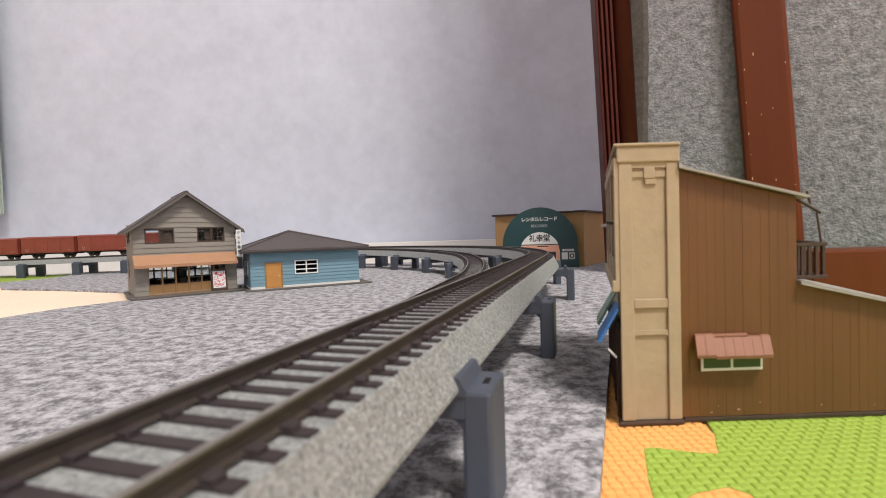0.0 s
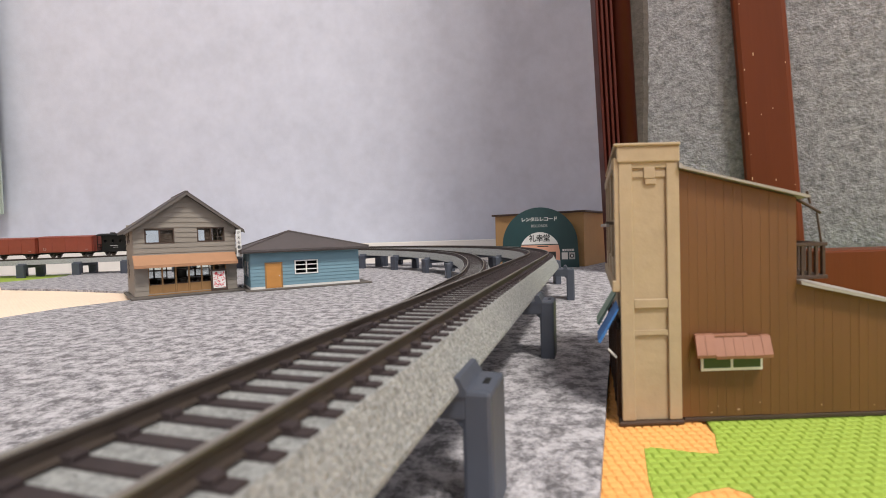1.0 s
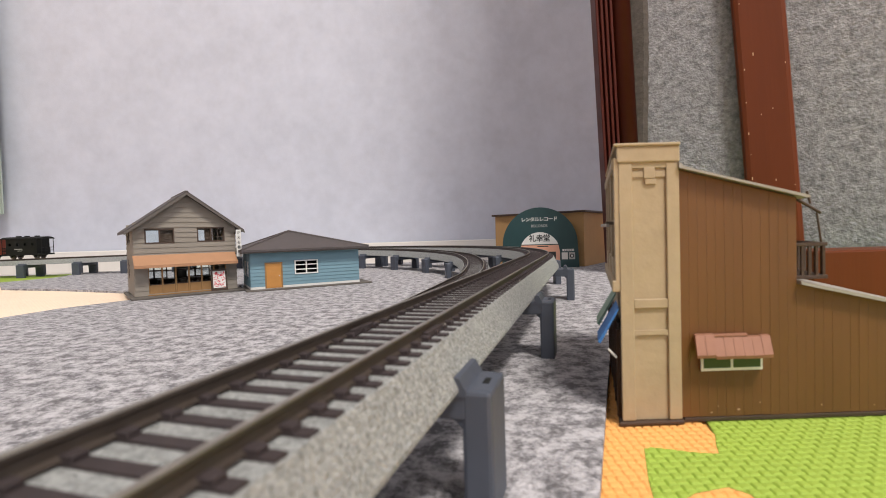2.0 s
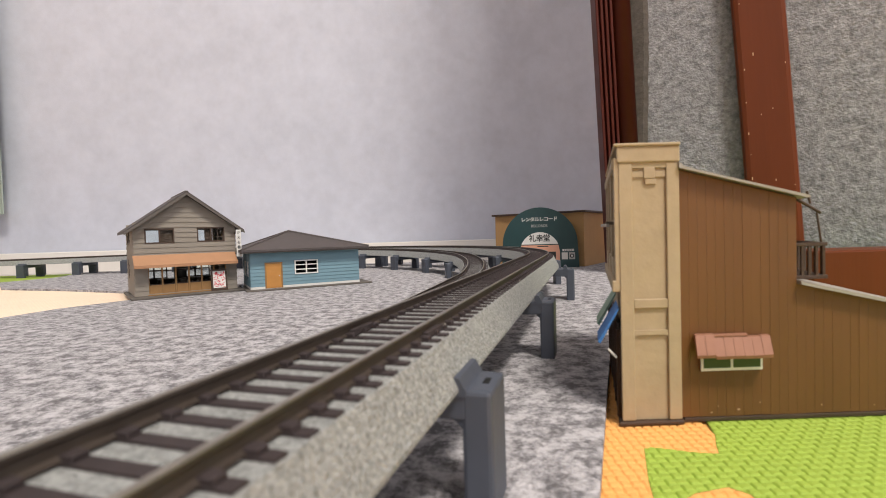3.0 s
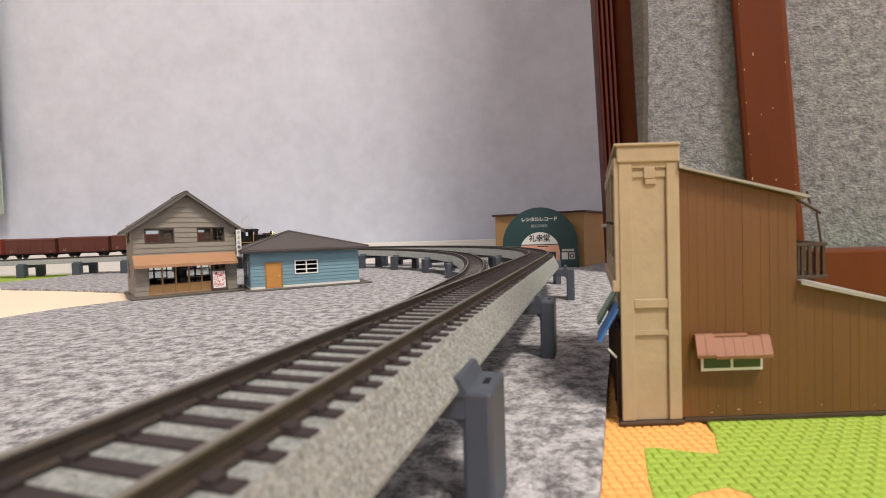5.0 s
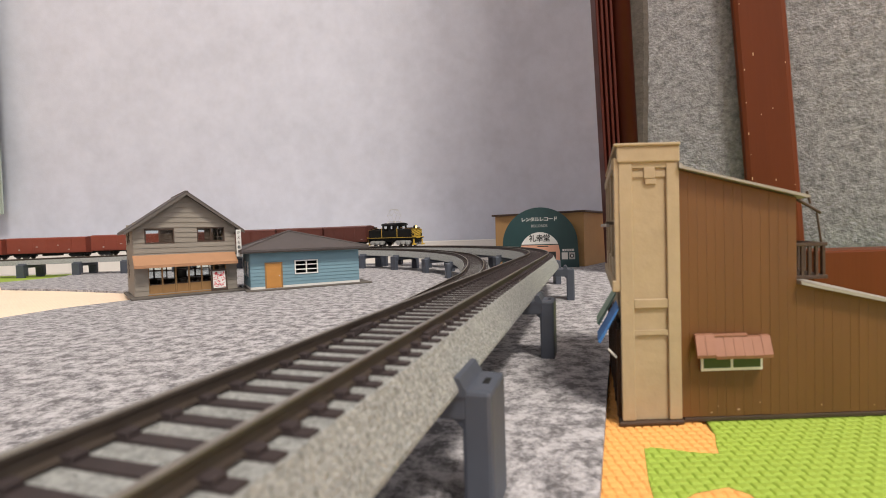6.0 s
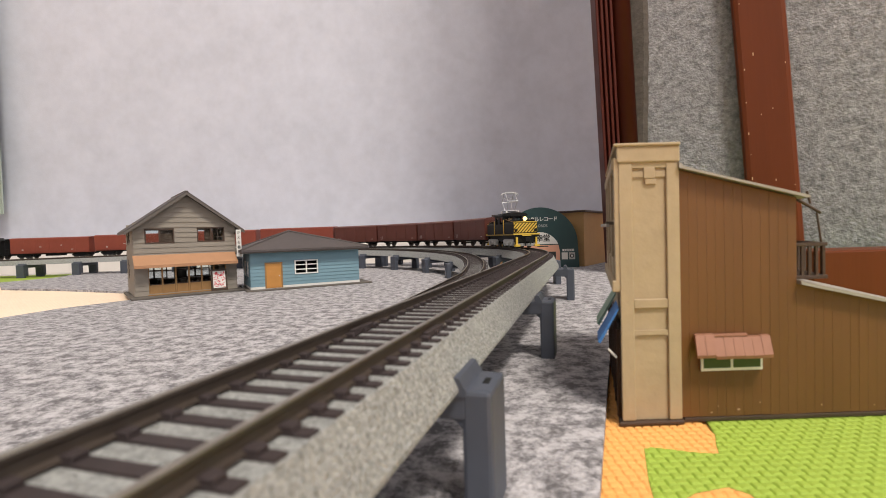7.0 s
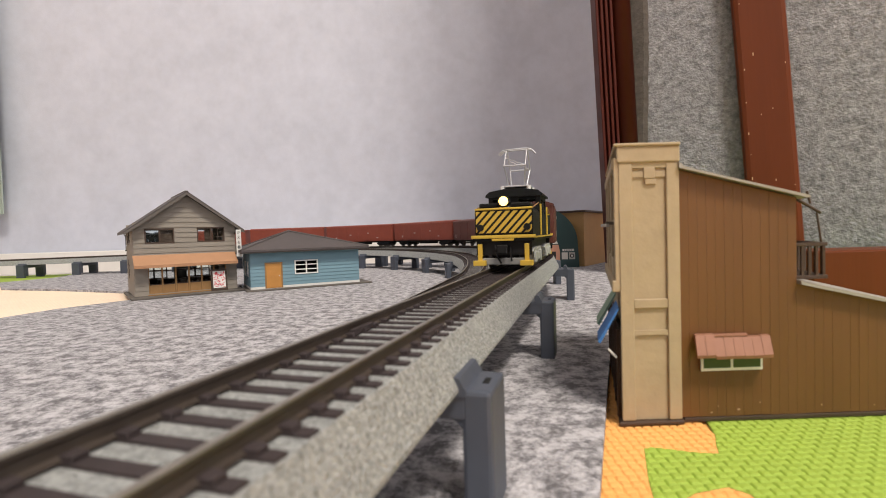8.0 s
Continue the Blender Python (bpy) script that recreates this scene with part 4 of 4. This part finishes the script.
def build_short_wagon(label, mat, pitch):
    L = pitch - 3.6
    w = thing("box_wagon", pose(0, 0, 0), label, "wagon", "freight wagons")
    body = part("body", box_bm(-L / 2, -8.4, 5.0, L / 2, 8.4, 19.6, 0.25), mat, w)
    bm = bmesh.new()
    prism(bm, [(-8.8, 19.4), (8.8, 19.4), (8.6, 20.0), (6, 20.9), (0, 21.4), (-6, 20.9), (-8.6, 20.0)], -L / 2 - 0.4, L / 2 + 0.4, "x")
    part("roof", bm, mat, w)
    for sgn in (-1, 1):
        for i in range(4):
            x0 = -L / 2 + 0.8 + i * (L - 1.6) / 4
            x1 = x0 + (L - 1.6) / 4 - (0.7 if i == 1 else 0.25)
            y0, y1 = sorted((sgn * 8.3, sgn * 8.75))
            part("door_panel", box_bm(x0, y0, 5.8, x1, y1, 19.0, 0.15), mat, body)
        y0, y1 = sorted((sgn * 8.3, sgn * 8.85))
        for z in (5.4, 18.9):
            part("door_track", box_bm(-L / 2, y0, z - 0.3, L / 2, y1, z + 0.2), mat, body)
        ym = sorted((sgn * 8.76, sgn * 8.82))
        part("marking", box_bm(L / 2 - 7.5, ym[0], 7.4, L / 2 - 7.15, ym[1], 9.6), M_MARK, body)
        part("marking", box_bm(L / 2 - 5.4, ym[0], 7.4, L / 2 - 5.05, ym[1], 9.6), M_MARK, body)
        part("marking", box_bm(L / 2 - 7.5, ym[0], 6.9, L / 2 - 5.05, ym[1], 7.2), M_MARK, body)
        part("marking", box_bm(-L / 2 + 4.0, ym[0], 7.2, -L / 2 + 6.6, ym[1], 7.6), M_MARK, body)
    for sgn in (-1, 1):
        for y in (-6, -2, 2, 6):
            xx = sorted((sgn * L / 2, sgn * (L / 2 + 0.4)))
            part("end_rib", box_bm(xx[0], y - 0.35, 5.2, xx[1], y + 0.35, 19.3), mat, body)
    fr = part("underframe", box_bm(-L / 2 + 0.4, -6.8, 3.7, L / 2 - 0.4, 6.8, 5.0, 0.1), M_BLACK, w)
    for x in (-L * 0.3, L * 0.3):
        wheels(w, x)
        for y in (-6.2, 6.2):
            bm = bmesh.new()
            add_box(bm, x - 1.3, y - 0.5, 1.6, x + 1.3, y + 0.5, 4.0, 0.25)
            prism(bm, [(x - 5, 4.0), (x + 5, 4.0), (x + 1.5, 2.9), (x - 1.5, 2.9)], y - 0.35, y + 0.35, "y")
            part("axle_guard", bm, M_BLACK, fr)
    couplers(w, pitch / 2)
    return w


def build_long_wagon(label):
    L = LONG - 6.0
    w = thing("bogie_wagon", pose(0, 0, 0), label, "wagon", "long freight wagons")
    body = part("body", box_bm(-L / 2, -8.7, 5.2, L / 2, 8.7, 20.2, 0.25), M_WAGONRED, w)
    bm = bmesh.new()
    prism(bm, [(-9.0, 20.0), (9.0, 20.0), (8.6, 20.8), (5, 21.5), (-5, 21.5), (-8.6, 20.8)], -L / 2 - 0.3, L / 2 + 0.3, "x")
    part("roof", bm, M_WAGONRED, w)
    for sgn in (-1, 1):
        for i in range(6):
            x0 = -L / 2 + 1 + i * (L - 2) / 6
            x1 = x0 + (L - 2) / 6 - 0.2
            y0, y1 = sorted((sgn * 8.6, sgn * 8.95))
            part("door_panel", box_bm(x0, y0, 6.2, x1, y1, 19.8, 0.15), M_WAGONRED, body)
        ym = sorted((sgn * 8.95, sgn * 9.02))
        for x, z, ww, hh in ((-L * 0.16, 12.6, 1.5, 1.1), (L * 0.10, 11.4, 2.6, 0.9), (-L * 0.30, 8.2, 2.2, 0.8), (L * 0.33, 8.2, 1.8, 1.6)):
            part("marking", box_bm(x, ym[0], z, x + ww, ym[1], z + hh), M_MARK, body)
    fr = part("underframe", box_bm(-L / 2 + 0.4, -7.2, 3.9, L / 2 - 0.4, 7.2, 5.2, 0.1), M_BLACK, w)
    part("brake_gear", box_bm(-8, -5, 2.2, 8, 5, 3.9, 0.4), M_BLACK, fr)
    for x in (-L * 0.35, L * 0.35):
        bg = part("bogie", box_bm(x - 7.5, -6.3, 2.4, x + 7.5, 6.3, 3.9, 0.3), M_BLACK, w)
        for y in (-6.4, 6.4):
            bm = bmesh.new()
            prism(bm, [(x - 8, 3.6), (x + 8, 3.6), (x + 6.5, 1.7), (x + 2, 1.3), (x - 2, 1.3), (x - 6.5, 1.7)], y - 0.5, y + 0.5, "y")
            part("sideframe", bm, M_BLACK, bg)
        for dx in (-4.8, 4.8):
            wheels(w, x + dx)
    couplers(w, LONG / 2)
    return w


def build_van(label):
    L = VAN - 6.0
    v = thing("brake_van", pose(0, 0, 0), label, "brake van", "brake vans")
    bl = L / 2 - 5.0
    body = bmesh.new()
    holes = [(bl * (i + 0.5) / 2 - 1.2, 8.0, bl * (i + 0.5) / 2 + 1.2, 10.6) for i in range(4)]
    for sgn in (-1, 1):
        b2 = bmesh.new()
        wall_with_holes(b2, bl * 2, 15.0, 0.8, holes)
        m = at_mm(-bl, -8.2, 5.0) if sgn < 0 else at_mm(bl, 8.2, 5.0, 180)
        bmesh.ops.transform(b2, matrix=m, verts=b2.verts)
        tmp = bpy.data.meshes.new("side")
        b2.to_mesh(tmp)
        b2.free()
        body.from_mesh(tmp)
        bpy.data.meshes.remove(tmp)
    for sgn in (-1, 1):
        a, b = sorted((sgn * bl, sgn * (bl - 0.8)))
        add_box(body, a, -7.4, 5, b, 7.4, 20)
    bo = part("body", body, M_LOCO, v)
    for sgn in (-1, 1):
        for i in range(4):
            x = -bl + holes[i][0]
            y0, y1 = sorted((sgn * 7.7, sgn * 7.9))
            x0 = x if sgn < 0 else -x - 2.4
            part("pane", box_bm(x0, y0, 12.9, x0 + 2.4, y1, 15.7), M_GLASS, bo)
        ym = sorted((sgn * 8.2, sgn * 8.3))
        part("marking", box_bm(-1, ym[0], 9.4, 7, ym[1], 10.0), M_SILVER, bo)
        part("marking", box_bm(-1, ym[0], 7.8, 4, ym[1], 8.2), M_SILVER, bo)
    bm = bmesh.new()
    prism(bm, [(-8.9, 19.6), (8.9, 19.6), (8.6, 20.4), (5, 21.6), (0, 22.0), (-5, 21.6), (-8.6, 20.4)], -L / 2 - 0.3, L / 2 + 0.3, "x")
    ro = part("roof", bm, M_LOCO, v)
    for x in (-10, 0.5, 9):
        part("roof_vent", box_bm(x - 1.8, -1.6, 21.6, x + 1.8, 1.6, 23.0, 0.3), M_BLACK, ro)
    fr = part("underframe", box_bm(-L / 2, -8.2, 3.7, L / 2, 8.2, 5.0, 0.1), M_BLACK, v)
    for sgn in (-1, 1):
        x = sgn * (L / 2 - 0.5)
        for y in (-7.6, -3, 3, 7.6):
            bm = bmesh.new()
            rod(bm, (x, y, 5), (x, y, 19.7 if abs(y) > 5 else 11), 0.32, 6)
            part("post", bm, M_BLACK, fr)
        for z in (8.0, 11.0):
            bm = bmesh.new()
            rod(bm, (x, -7.6, z), (x, 7.6, z), 0.28, 6)
            part("railing", bm, M_BLACK, fr)
    for x in (-L * 0.29, L * 0.29):
        wheels(v, x)
        for y in (-6.2, 6.2):
            bm = bmesh.new()
            add_box(bm, x - 1.3, y - 0.5, 1.6, x + 1.3, y + 0.5, 4.0, 0.25)
            prism(bm, [(x - 5, 4.0), (x + 5, 4.0), (x + 1.5, 2.9), (x - 1.5, 2.9)], y - 0.35, y + 0.35, "y")
            part("axle_guard", bm, M_BLACK, fr)
    couplers(v, VAN / 2)
    return v


def build_loco():
    L = LOCO_LEN - 3.0
    F = L / 2
    lo = thing("electric_locomotive", pose(0, 0, 0), "black steeple-cab electric locomotive with yellow striped nose, headlight lit", "locomotive")
    fr = part("running_board", box_bm(-F, -8.4, 7.6, F, 8.4, 9.0, 0.15), M_LOCO, lo)
    part("underframe", box_bm(-F + 3, -6.4, 4.2, F - 3, 6.4, 7.6, 0.2), M_BLACK, lo)
    for sgn in (-1, 1):
        y0, y1 = sorted((sgn * 8.4, sgn * 8.65))
        part("edge_strip", box_bm(-F, y0, 8.35, F, y1, 8.8), M_YELLOW, fr, "yellow edge strip")
    cb = 9.5
    for sgn in (-1, 1):
        # hood with sloped upper edges
        bm = bmesh.new()
        a, b = sorted((sgn * cb, sgn * (F - 2.2)))
        prism(bm, [(-8.0, 9.0), (8.0, 9.0), (8.0, 15.8), (6.8, 17.0), (-6.8, 17.0), (-8.0, 15.8)], a, b, "x")
        hood = part("hood", bm, M_LOCO, lo, "black engine hood")
        for y in (-4.4, 4.4):
            a2, b2 = sorted((sgn * (F - 11), sgn * (F - 3.2)))
            part("hood_box", box_bm(a2, y - 2.7, 17.0, b2, y + 2.7, 18.2, 0.3), M_LOCO, hood)
        # striped nose plate
        xa, xb = sorted((sgn * (F - 2.2), sgn * (F - 1.7)))
        nose = part("nose_plate", box_bm(xa, -8.0, 9.6, xb, 8.0, 16.2), M_LOCO, lo, "nose with yellow and black hazard stripes")
        xs0, xs1 = sorted((sgn * (F - 1.7), sgn * (F - 1.55)))
        run = 5.6
        y = -7.7 - run
        while y < 7.7:
            pts = []
            for yy, zz in ((y, 9.9), (y + 1.25, 9.9), (y + 1.25 + run, 15.9), (y + run, 15.9)):
                pts.append((yy, zz))
            poly = clip_band(pts, -7.7, 7.7)
            if len(poly) > 2:
                bm = bmesh.new()
                prism(bm, [(q[0] * sgn, q[1]) for q in poly], xs0, xs1, "x")
                part("stripe", bm, M_YELLOW, nose)
            y += 2.1
        for y in (-7.0, 7.0):
            bm = bmesh.new()
            disc(bm, (sgn * (F - 1.3), y * 0.92, 11.4), "x", 0.95, 0.9, 14)
            part("tail_lamp", bm, M_BLACK, nose)
        bm = bmesh.new()
        xr = sgn * (F - 1.6)
        rod(bm, (xr, -7.9, 16.5), (xr, 7.9, 16.5), 0.28, 6)
        part("handrail", bm, M_YELLOW, lo, "yellow handrail")
        bm = bmesh.new()
        rod(bm, (xr, -7.9, 16.5), (sgn * cb * 1.6, -8.2, 18.6), 0.18, 6)
        rod(bm, (xr, 7.9, 16.5), (sgn * cb * 1.6, 8.2, 18.6), 0.18, 6)
        part("side_rail", bm, M_OCHRE, lo)
        # headlight
        hd = bmesh.new()
        disc(hd, (sgn * (F - 3.6), 0, 18.6), "x", 1.6, 2.6, 20)
        add_box(hd, sgn * (F - 3.6) - 0.8, -0.7, 17.0, sgn * (F - 3.6) + 0.8, 0.7, 18.4)
        hl = part("headlight", hd, M_BLACK, lo)
        ln = bmesh.new()
        bmesh.ops.create_uvsphere(ln, u_segments=20, v_segments=12, radius=1.35 * MM,
                                  matrix=Matrix.Translation(Vector((sgn * (F - 2.5), 0, 18.6)) * MM) @ Matrix.Diagonal((0.6, 1, 1, 1)))
        part("lens", ln, M_LAMP if sgn < 0 else M_STEEL, hl, "glowing warm lens" if sgn < 0 else "unlit lens", smooth=True)
        # buffer beam, steps and pilot bar
        xa, xb = sorted((sgn * (F - 0.6), sgn * (F + 0.3)))
        part("buffer_beam", box_bm(xa, -8.8, 8.4, xb, 8.8, 9.3, 0.15), M_YELLOW, lo, "yellow buffer beam")
        part("beam_step", box_bm(xa, -3.0, 7.7, xb, 3.0, 8.3, 0.1), M_YELLOW, lo)
        part("pilot_plate", box_bm(*sorted((sgn * (F - 2.0), sgn * (F - 1.2)))[:1], -7.6, 3.8, sorted((sgn * (F - 2.0), sgn * (F - 1.2)))[1], 7.6, 8.3), M_BLACK, lo)
        part("pilot_bar", box_bm(*sorted((sgn * (F - 1.6), sgn * (F - 0.4)))[:1], -6.0, 1.2, sorted((sgn * (F - 1.6), sgn * (F - 0.4)))[1], 6.0, 3.0, 0.2), M_GREY, lo, "grey pilot bar")
        for y in (-6.4, 6.4):
            bm = bmesh.new()
            a, b = sorted((sgn * (F - 0.8), sgn * (F + 0.1)))
            add_box(bm, a, y - 0.6, 1.6, b, y + 0.6, 6.9, 0.1)
            a, b = sorted((sgn * (F - 1.2), sgn * (F + 1.4)))
            add_box(bm, a, y - 1.7, 1.0, b, y + 1.7, 2.4, 0.15)
            part("step", bm, M_YELLOW, lo, "yellow footstep")
        bm = bmesh.new()
        rod(bm, (sgn * F, 2.2, 6.5), (sgn * (F + 0.9), 1.4, 3.5), 0.25, 6)
        rod(bm, (sgn * (F + 0.9), 1.4, 3.5), (sgn * F, 0.6, 1.6), 0.25, 6)
        rod(bm, (sgn * F, -2.0, 6.0), (sgn * (F + 0.7), -2.4, 2.2), 0.25, 6)
        part("brake_hose", bm, M_BLACK, lo)
        bm = bmesh.new()
        add_box(bm, *((sgn * (F + 0.2),) if sgn > 0 else (-F - 1.6,)), -1.5, 4.2, (F + 1.6) if sgn > 0 else -F - 0.2, 1.5, 6.6, 0.3)
        part("coupler", bm, M_BLACK, lo)
        # bogies
        bx = sgn * (F - 13.5)
        bg = part("bogie", box_bm(bx - 9, -6.0, 2.6, bx + 9, 6.0, 4.3, 0.2), M_BLACK, lo)
        for y in (-7.2, 7.2):
            bm = bmesh.new()
            prism(bm, [(bx - 10.5, 4.6), (bx - 8, 5.6), (bx + 8, 5.6), (bx + 10.5, 4.6), (bx + 9.5, 2.6), (bx + 4, 3.6), (bx - 4, 3.6), (bx - 9.5, 2.6)], y - 0.7, y + 0.7, "y")
            for dx in (-6.2, 6.2):
                add_box(bm, bx + dx - 1.7, y - 1.1, 1.4, bx + dx + 1.7, y + 1.1, 4.6, 0.3)
            add_box(bm, bx - 2.6, y - 1.0, 1.9, bx + 2.6, y + 1.0, 4.2, 0.3)
            part("sideframe", bm, M_SILVER, bg, "pale grey bogie side frame")
        for dx in (-6.2, 6.2):
            wheels(lo, bx + dx, 3.0)
        for y in (-8.3, 8.3):
            bm = bmesh.new()
            rod(bm, (sgn * (cb + 1.0), y, 9.0), (sgn * (cb + 1.0), y, 18.5), 0.28, 6)
            part("grab_rail", bm, M_YELLOW, lo)
    # cab with real window openings
    W = 16.2
    cab = bmesh.new()
    for sgn in (-1, 1):
        b2 = bmesh.new()
        wall_with_holes(b2, W, 12.4, 0.7, [(1.4, 8.6, 6.6, 11.5), (W - 6.6, 8.6, W - 1.4, 11.5)])
        m = at_mm(-cb, W / 2, 9.0, -90) if sgn < 0 else at_mm(cb, -W / 2, 9.0, 90)
        bmesh.ops.transform(b2, matrix=m, verts=b2.verts)
        t1 = bpy.data.meshes.new("wall")
        b2.to_mesh(t1)
        cab.from_mesh(t1)
        b2.clear()
        wall_with_holes(b2, cb * 2 - 1.4, 12.4, 0.7, [(1.6, 6.8, 7.2, 11.2), (10.4, 6.8, 16.0, 11.2)])
        m = at_mm(-cb + 0.7, -W / 2, 9.0) if sgn < 0 else at_mm(cb - 0.7, W / 2, 9.0, 180)
        bmesh.ops.transform(b2, matrix=m, verts=b2.verts)
        b2.to_mesh(t1)
        cab.from_mesh(t1)
        b2.free()
        bpy.data.meshes.remove(t1)
    c = part("cab", cab, M_LOCO, lo, "black cab with windows")
    for sgn in (-1, 1):
        for y in (-4.2, 4.2):
            x0, x1 = sorted((sgn * (cb - 0.3), sgn * (cb - 0.45)))
            part("cab_window", box_bm(x0, y - 2.6, 17.6, x1, y + 2.6, 20.5), M_GLASS, c)
    bm = bmesh.new()
    prism(bm, [(-8.9, 21.2), (8.9, 21.2), (8.8, 21.9), (7.6, 22.9), (3, 23.6), (-3, 23.6), (-7.6, 22.9), (-8.8, 21.9)], -cb - 1.0, cb + 1.0, "x")
    part("cab_roof", bm, M_LOCO, lo, "arched black cab roof")
    # pantograph
    pg = part("pantograph_base", box_bm(-5.6, -4.4, 24.6, 5.6, 4.4, 25.1, 0.1), M_STEEL, lo, "silver pantograph")
    for x in (-5, 5):
        for y in (-4.2, 4.2):
            bm = bmesh.new()
            disc(bm, (x, y, 24.0), "z", 0.75, 1.9, 10)
            part("insulator", bm, M_WHITE, pg)
    for y in (-3.4, 3.4):
        for sgn in (-1, 1):
            bm = bmesh.new()
            rod(bm, (sgn * 2.6, y * 0.75, 25.1), (sgn * 6.4, y, 31.3), 0.2, 8)
            part("lower_arm", bm, M_STEEL, pg)
            bm = bmesh.new()
            rod(bm, (sgn * 6.4, y, 31.3), (sgn * 1.2, y, 37.0), 0.18, 8)
            part("upper_arm", bm, M_STEEL, pg)
    for sgn in (-1, 1):
        bm = bmesh.new()
        rod(bm, (sgn * 6.4, -3.6, 31.3), (sgn * 6.4, 3.6, 31.3), 0.25, 8)
        part("cross_tube", bm, M_STEEL, pg)
        bm = bmesh.new()
        rod(bm, (sgn * 6.4, -3.4, 31.3), (sgn * 3.6, 3.4, 34.3), 0.16, 6)
        part("brace", bm, M_STEEL, pg)
        bm = bmesh.new()
        x = sgn * 1.2
        pts = [(x, -6.0, 35.9), (x, -4.9, 37.0), (x, -3.4, 37.4), (x, 3.4, 37.4), (x, 4.9, 37.0), (x, 6.0, 35.9)]
        for a, b in zip(pts, pts[1:]):
            rod(bm, a, b, 0.24, 8)
        part("collector_bow", bm, M_STEEL, pg)
    return lo


def clip_band(pts, lo, hi):
    """The part of a polygon of (y, z) between y = lo and y = hi."""
    for side, lim in ((1, lo), (-1, hi)):
        out = []
        for i in range(len(pts)):
            a, b = pts[i], pts[(i + 1) % len(pts)]
            ia, ib = side * (a[0] - lim) >= 0, side * (b[0] - lim) >= 0
            if ia:
                out.append(a)
            if ia != ib:
                t = (lim - a[0]) / (b[0] - a[0])
                out.append((lim, a[1] + t * (b[1] - a[1])))
        pts = out
        if len(pts) < 3:
            return []
    return pts


CARS = []


def taller(wagon, k):
    for o in wagon.children_recursive:
        o.data.transform(Matrix.Diagonal((1, 1, k, 1)))


def build_trains():
    loco = build_loco()
    short = build_short_wagon("red-brown boxy goods wagon with sliding doors on the viaduct", M_WAGON, SHORT)
    longw = build_long_wagon("long oxide red bogie goods wagon with pale markings")
    van = build_van("small black brake van with open end platforms")
    taller(short, 1.05), taller(longw, 1.06), taller(van, 1.04)
    off = 0.0
    line = [(loco, LOCO_LEN, 0.5)]
    line += [(short if i == 0 else copy_thing(short, pose(0, 0, 0)), SHORT, 0.6) for i in range(4)]
    line += [(longw if i == 0 else copy_thing(longw, pose(0, 0, 0)), LONG, 0.7) for i in range(4)]
    line += [(van, VAN, 0.58)]
    for t, ln, k in line:
        CARS.append((t, OUTER, head_s, off + ln / 2, ln * k))
        off += ln
    red = build_short_wagon("oxide red boxy goods wagon rolling on the far viaduct", M_WAGONRED, SHORT_RED)
    taller(red, 1.04)
    van2 = copy_thing(van, pose(0, 0, 0))
    off = 0.0
    line = [(van2, VAN, 0.58)] + [(red if i == 0 else copy_thing(red, pose(0, 0, 0)), SHORT_RED, 0.6) for i in range(4)]
    for t, ln, k in line:
        CARS.append((t, INNER, tail_s, off + ln / 2, ln * k))
        off += ln


def head_s(t):
    """Where the head of the goods train stands on the main line at t seconds."""
    ts = [0.0, 3.6, 4.0, 5.8, 6.2, 6.6, 7.0, 7.5, 8.0]
    ss = [1580.0, 921.0, 846.0, 518.0, 444.0, 369.0, 295.0, 210.0, 124.0]
    return START + float(np.interp(t, ts, ss))


def tail_s(t):
    """Where the tail of the departing train stands on the branch at t seconds."""
    return START + 630.7 + 97.0 * t


def car_pose(path, s, base):
    xa, ya, _ = path.at(s - base / 2)
    xb, yb, _ = path.at(s + base / 2)
    return pose((xa + xb) / 2 * MM, (ya + yb) / 2 * MM, path.z(s) * MM, 0, 0, math.degrees(math.atan2(yb - ya, xb - xa)))


build_room()
build_ground()
build_screen()
build_gabled_house()
build_blue_house()
build_record_shop()
build_billboard_shop()
build_trains()
build_piers()
build_track("viaduct_track_main", OUTER, 0, OUTER.length, "raised model railway track with ballast roadbed on grey piers", START - 42.6, 290)
build_track("viaduct_track_siding", INNER, 0, INNER.length, "second model railway track climbing round the curve on piers", START + 60, 250)

SPECKS = bmesh.new()
RND = random.Random(21)
for _ in range(70):
    sp = START + RND.uniform(30, 420)
    q = path_pose(OUTER, sp, RND.uniform(-8, 8), OUTER.z(sp) - 1.3)
    bmesh.ops.create_icosphere(SPECKS, subdivisions=1, radius=RND.uniform(0.05, 0.14) * MM, matrix=q)
tagged(part("loose_ballast", SPECKS, M_LIP), "loose pale ballast grains lying on the track", "ballast", kind="stuff")


def motions():
    times = [i * 0.1 for i in range(81)]
    for t, path, where, off, base in CARS:
        walk(t, [(k, car_pose(path, where(k) + off, base)) for k in times])


motions()
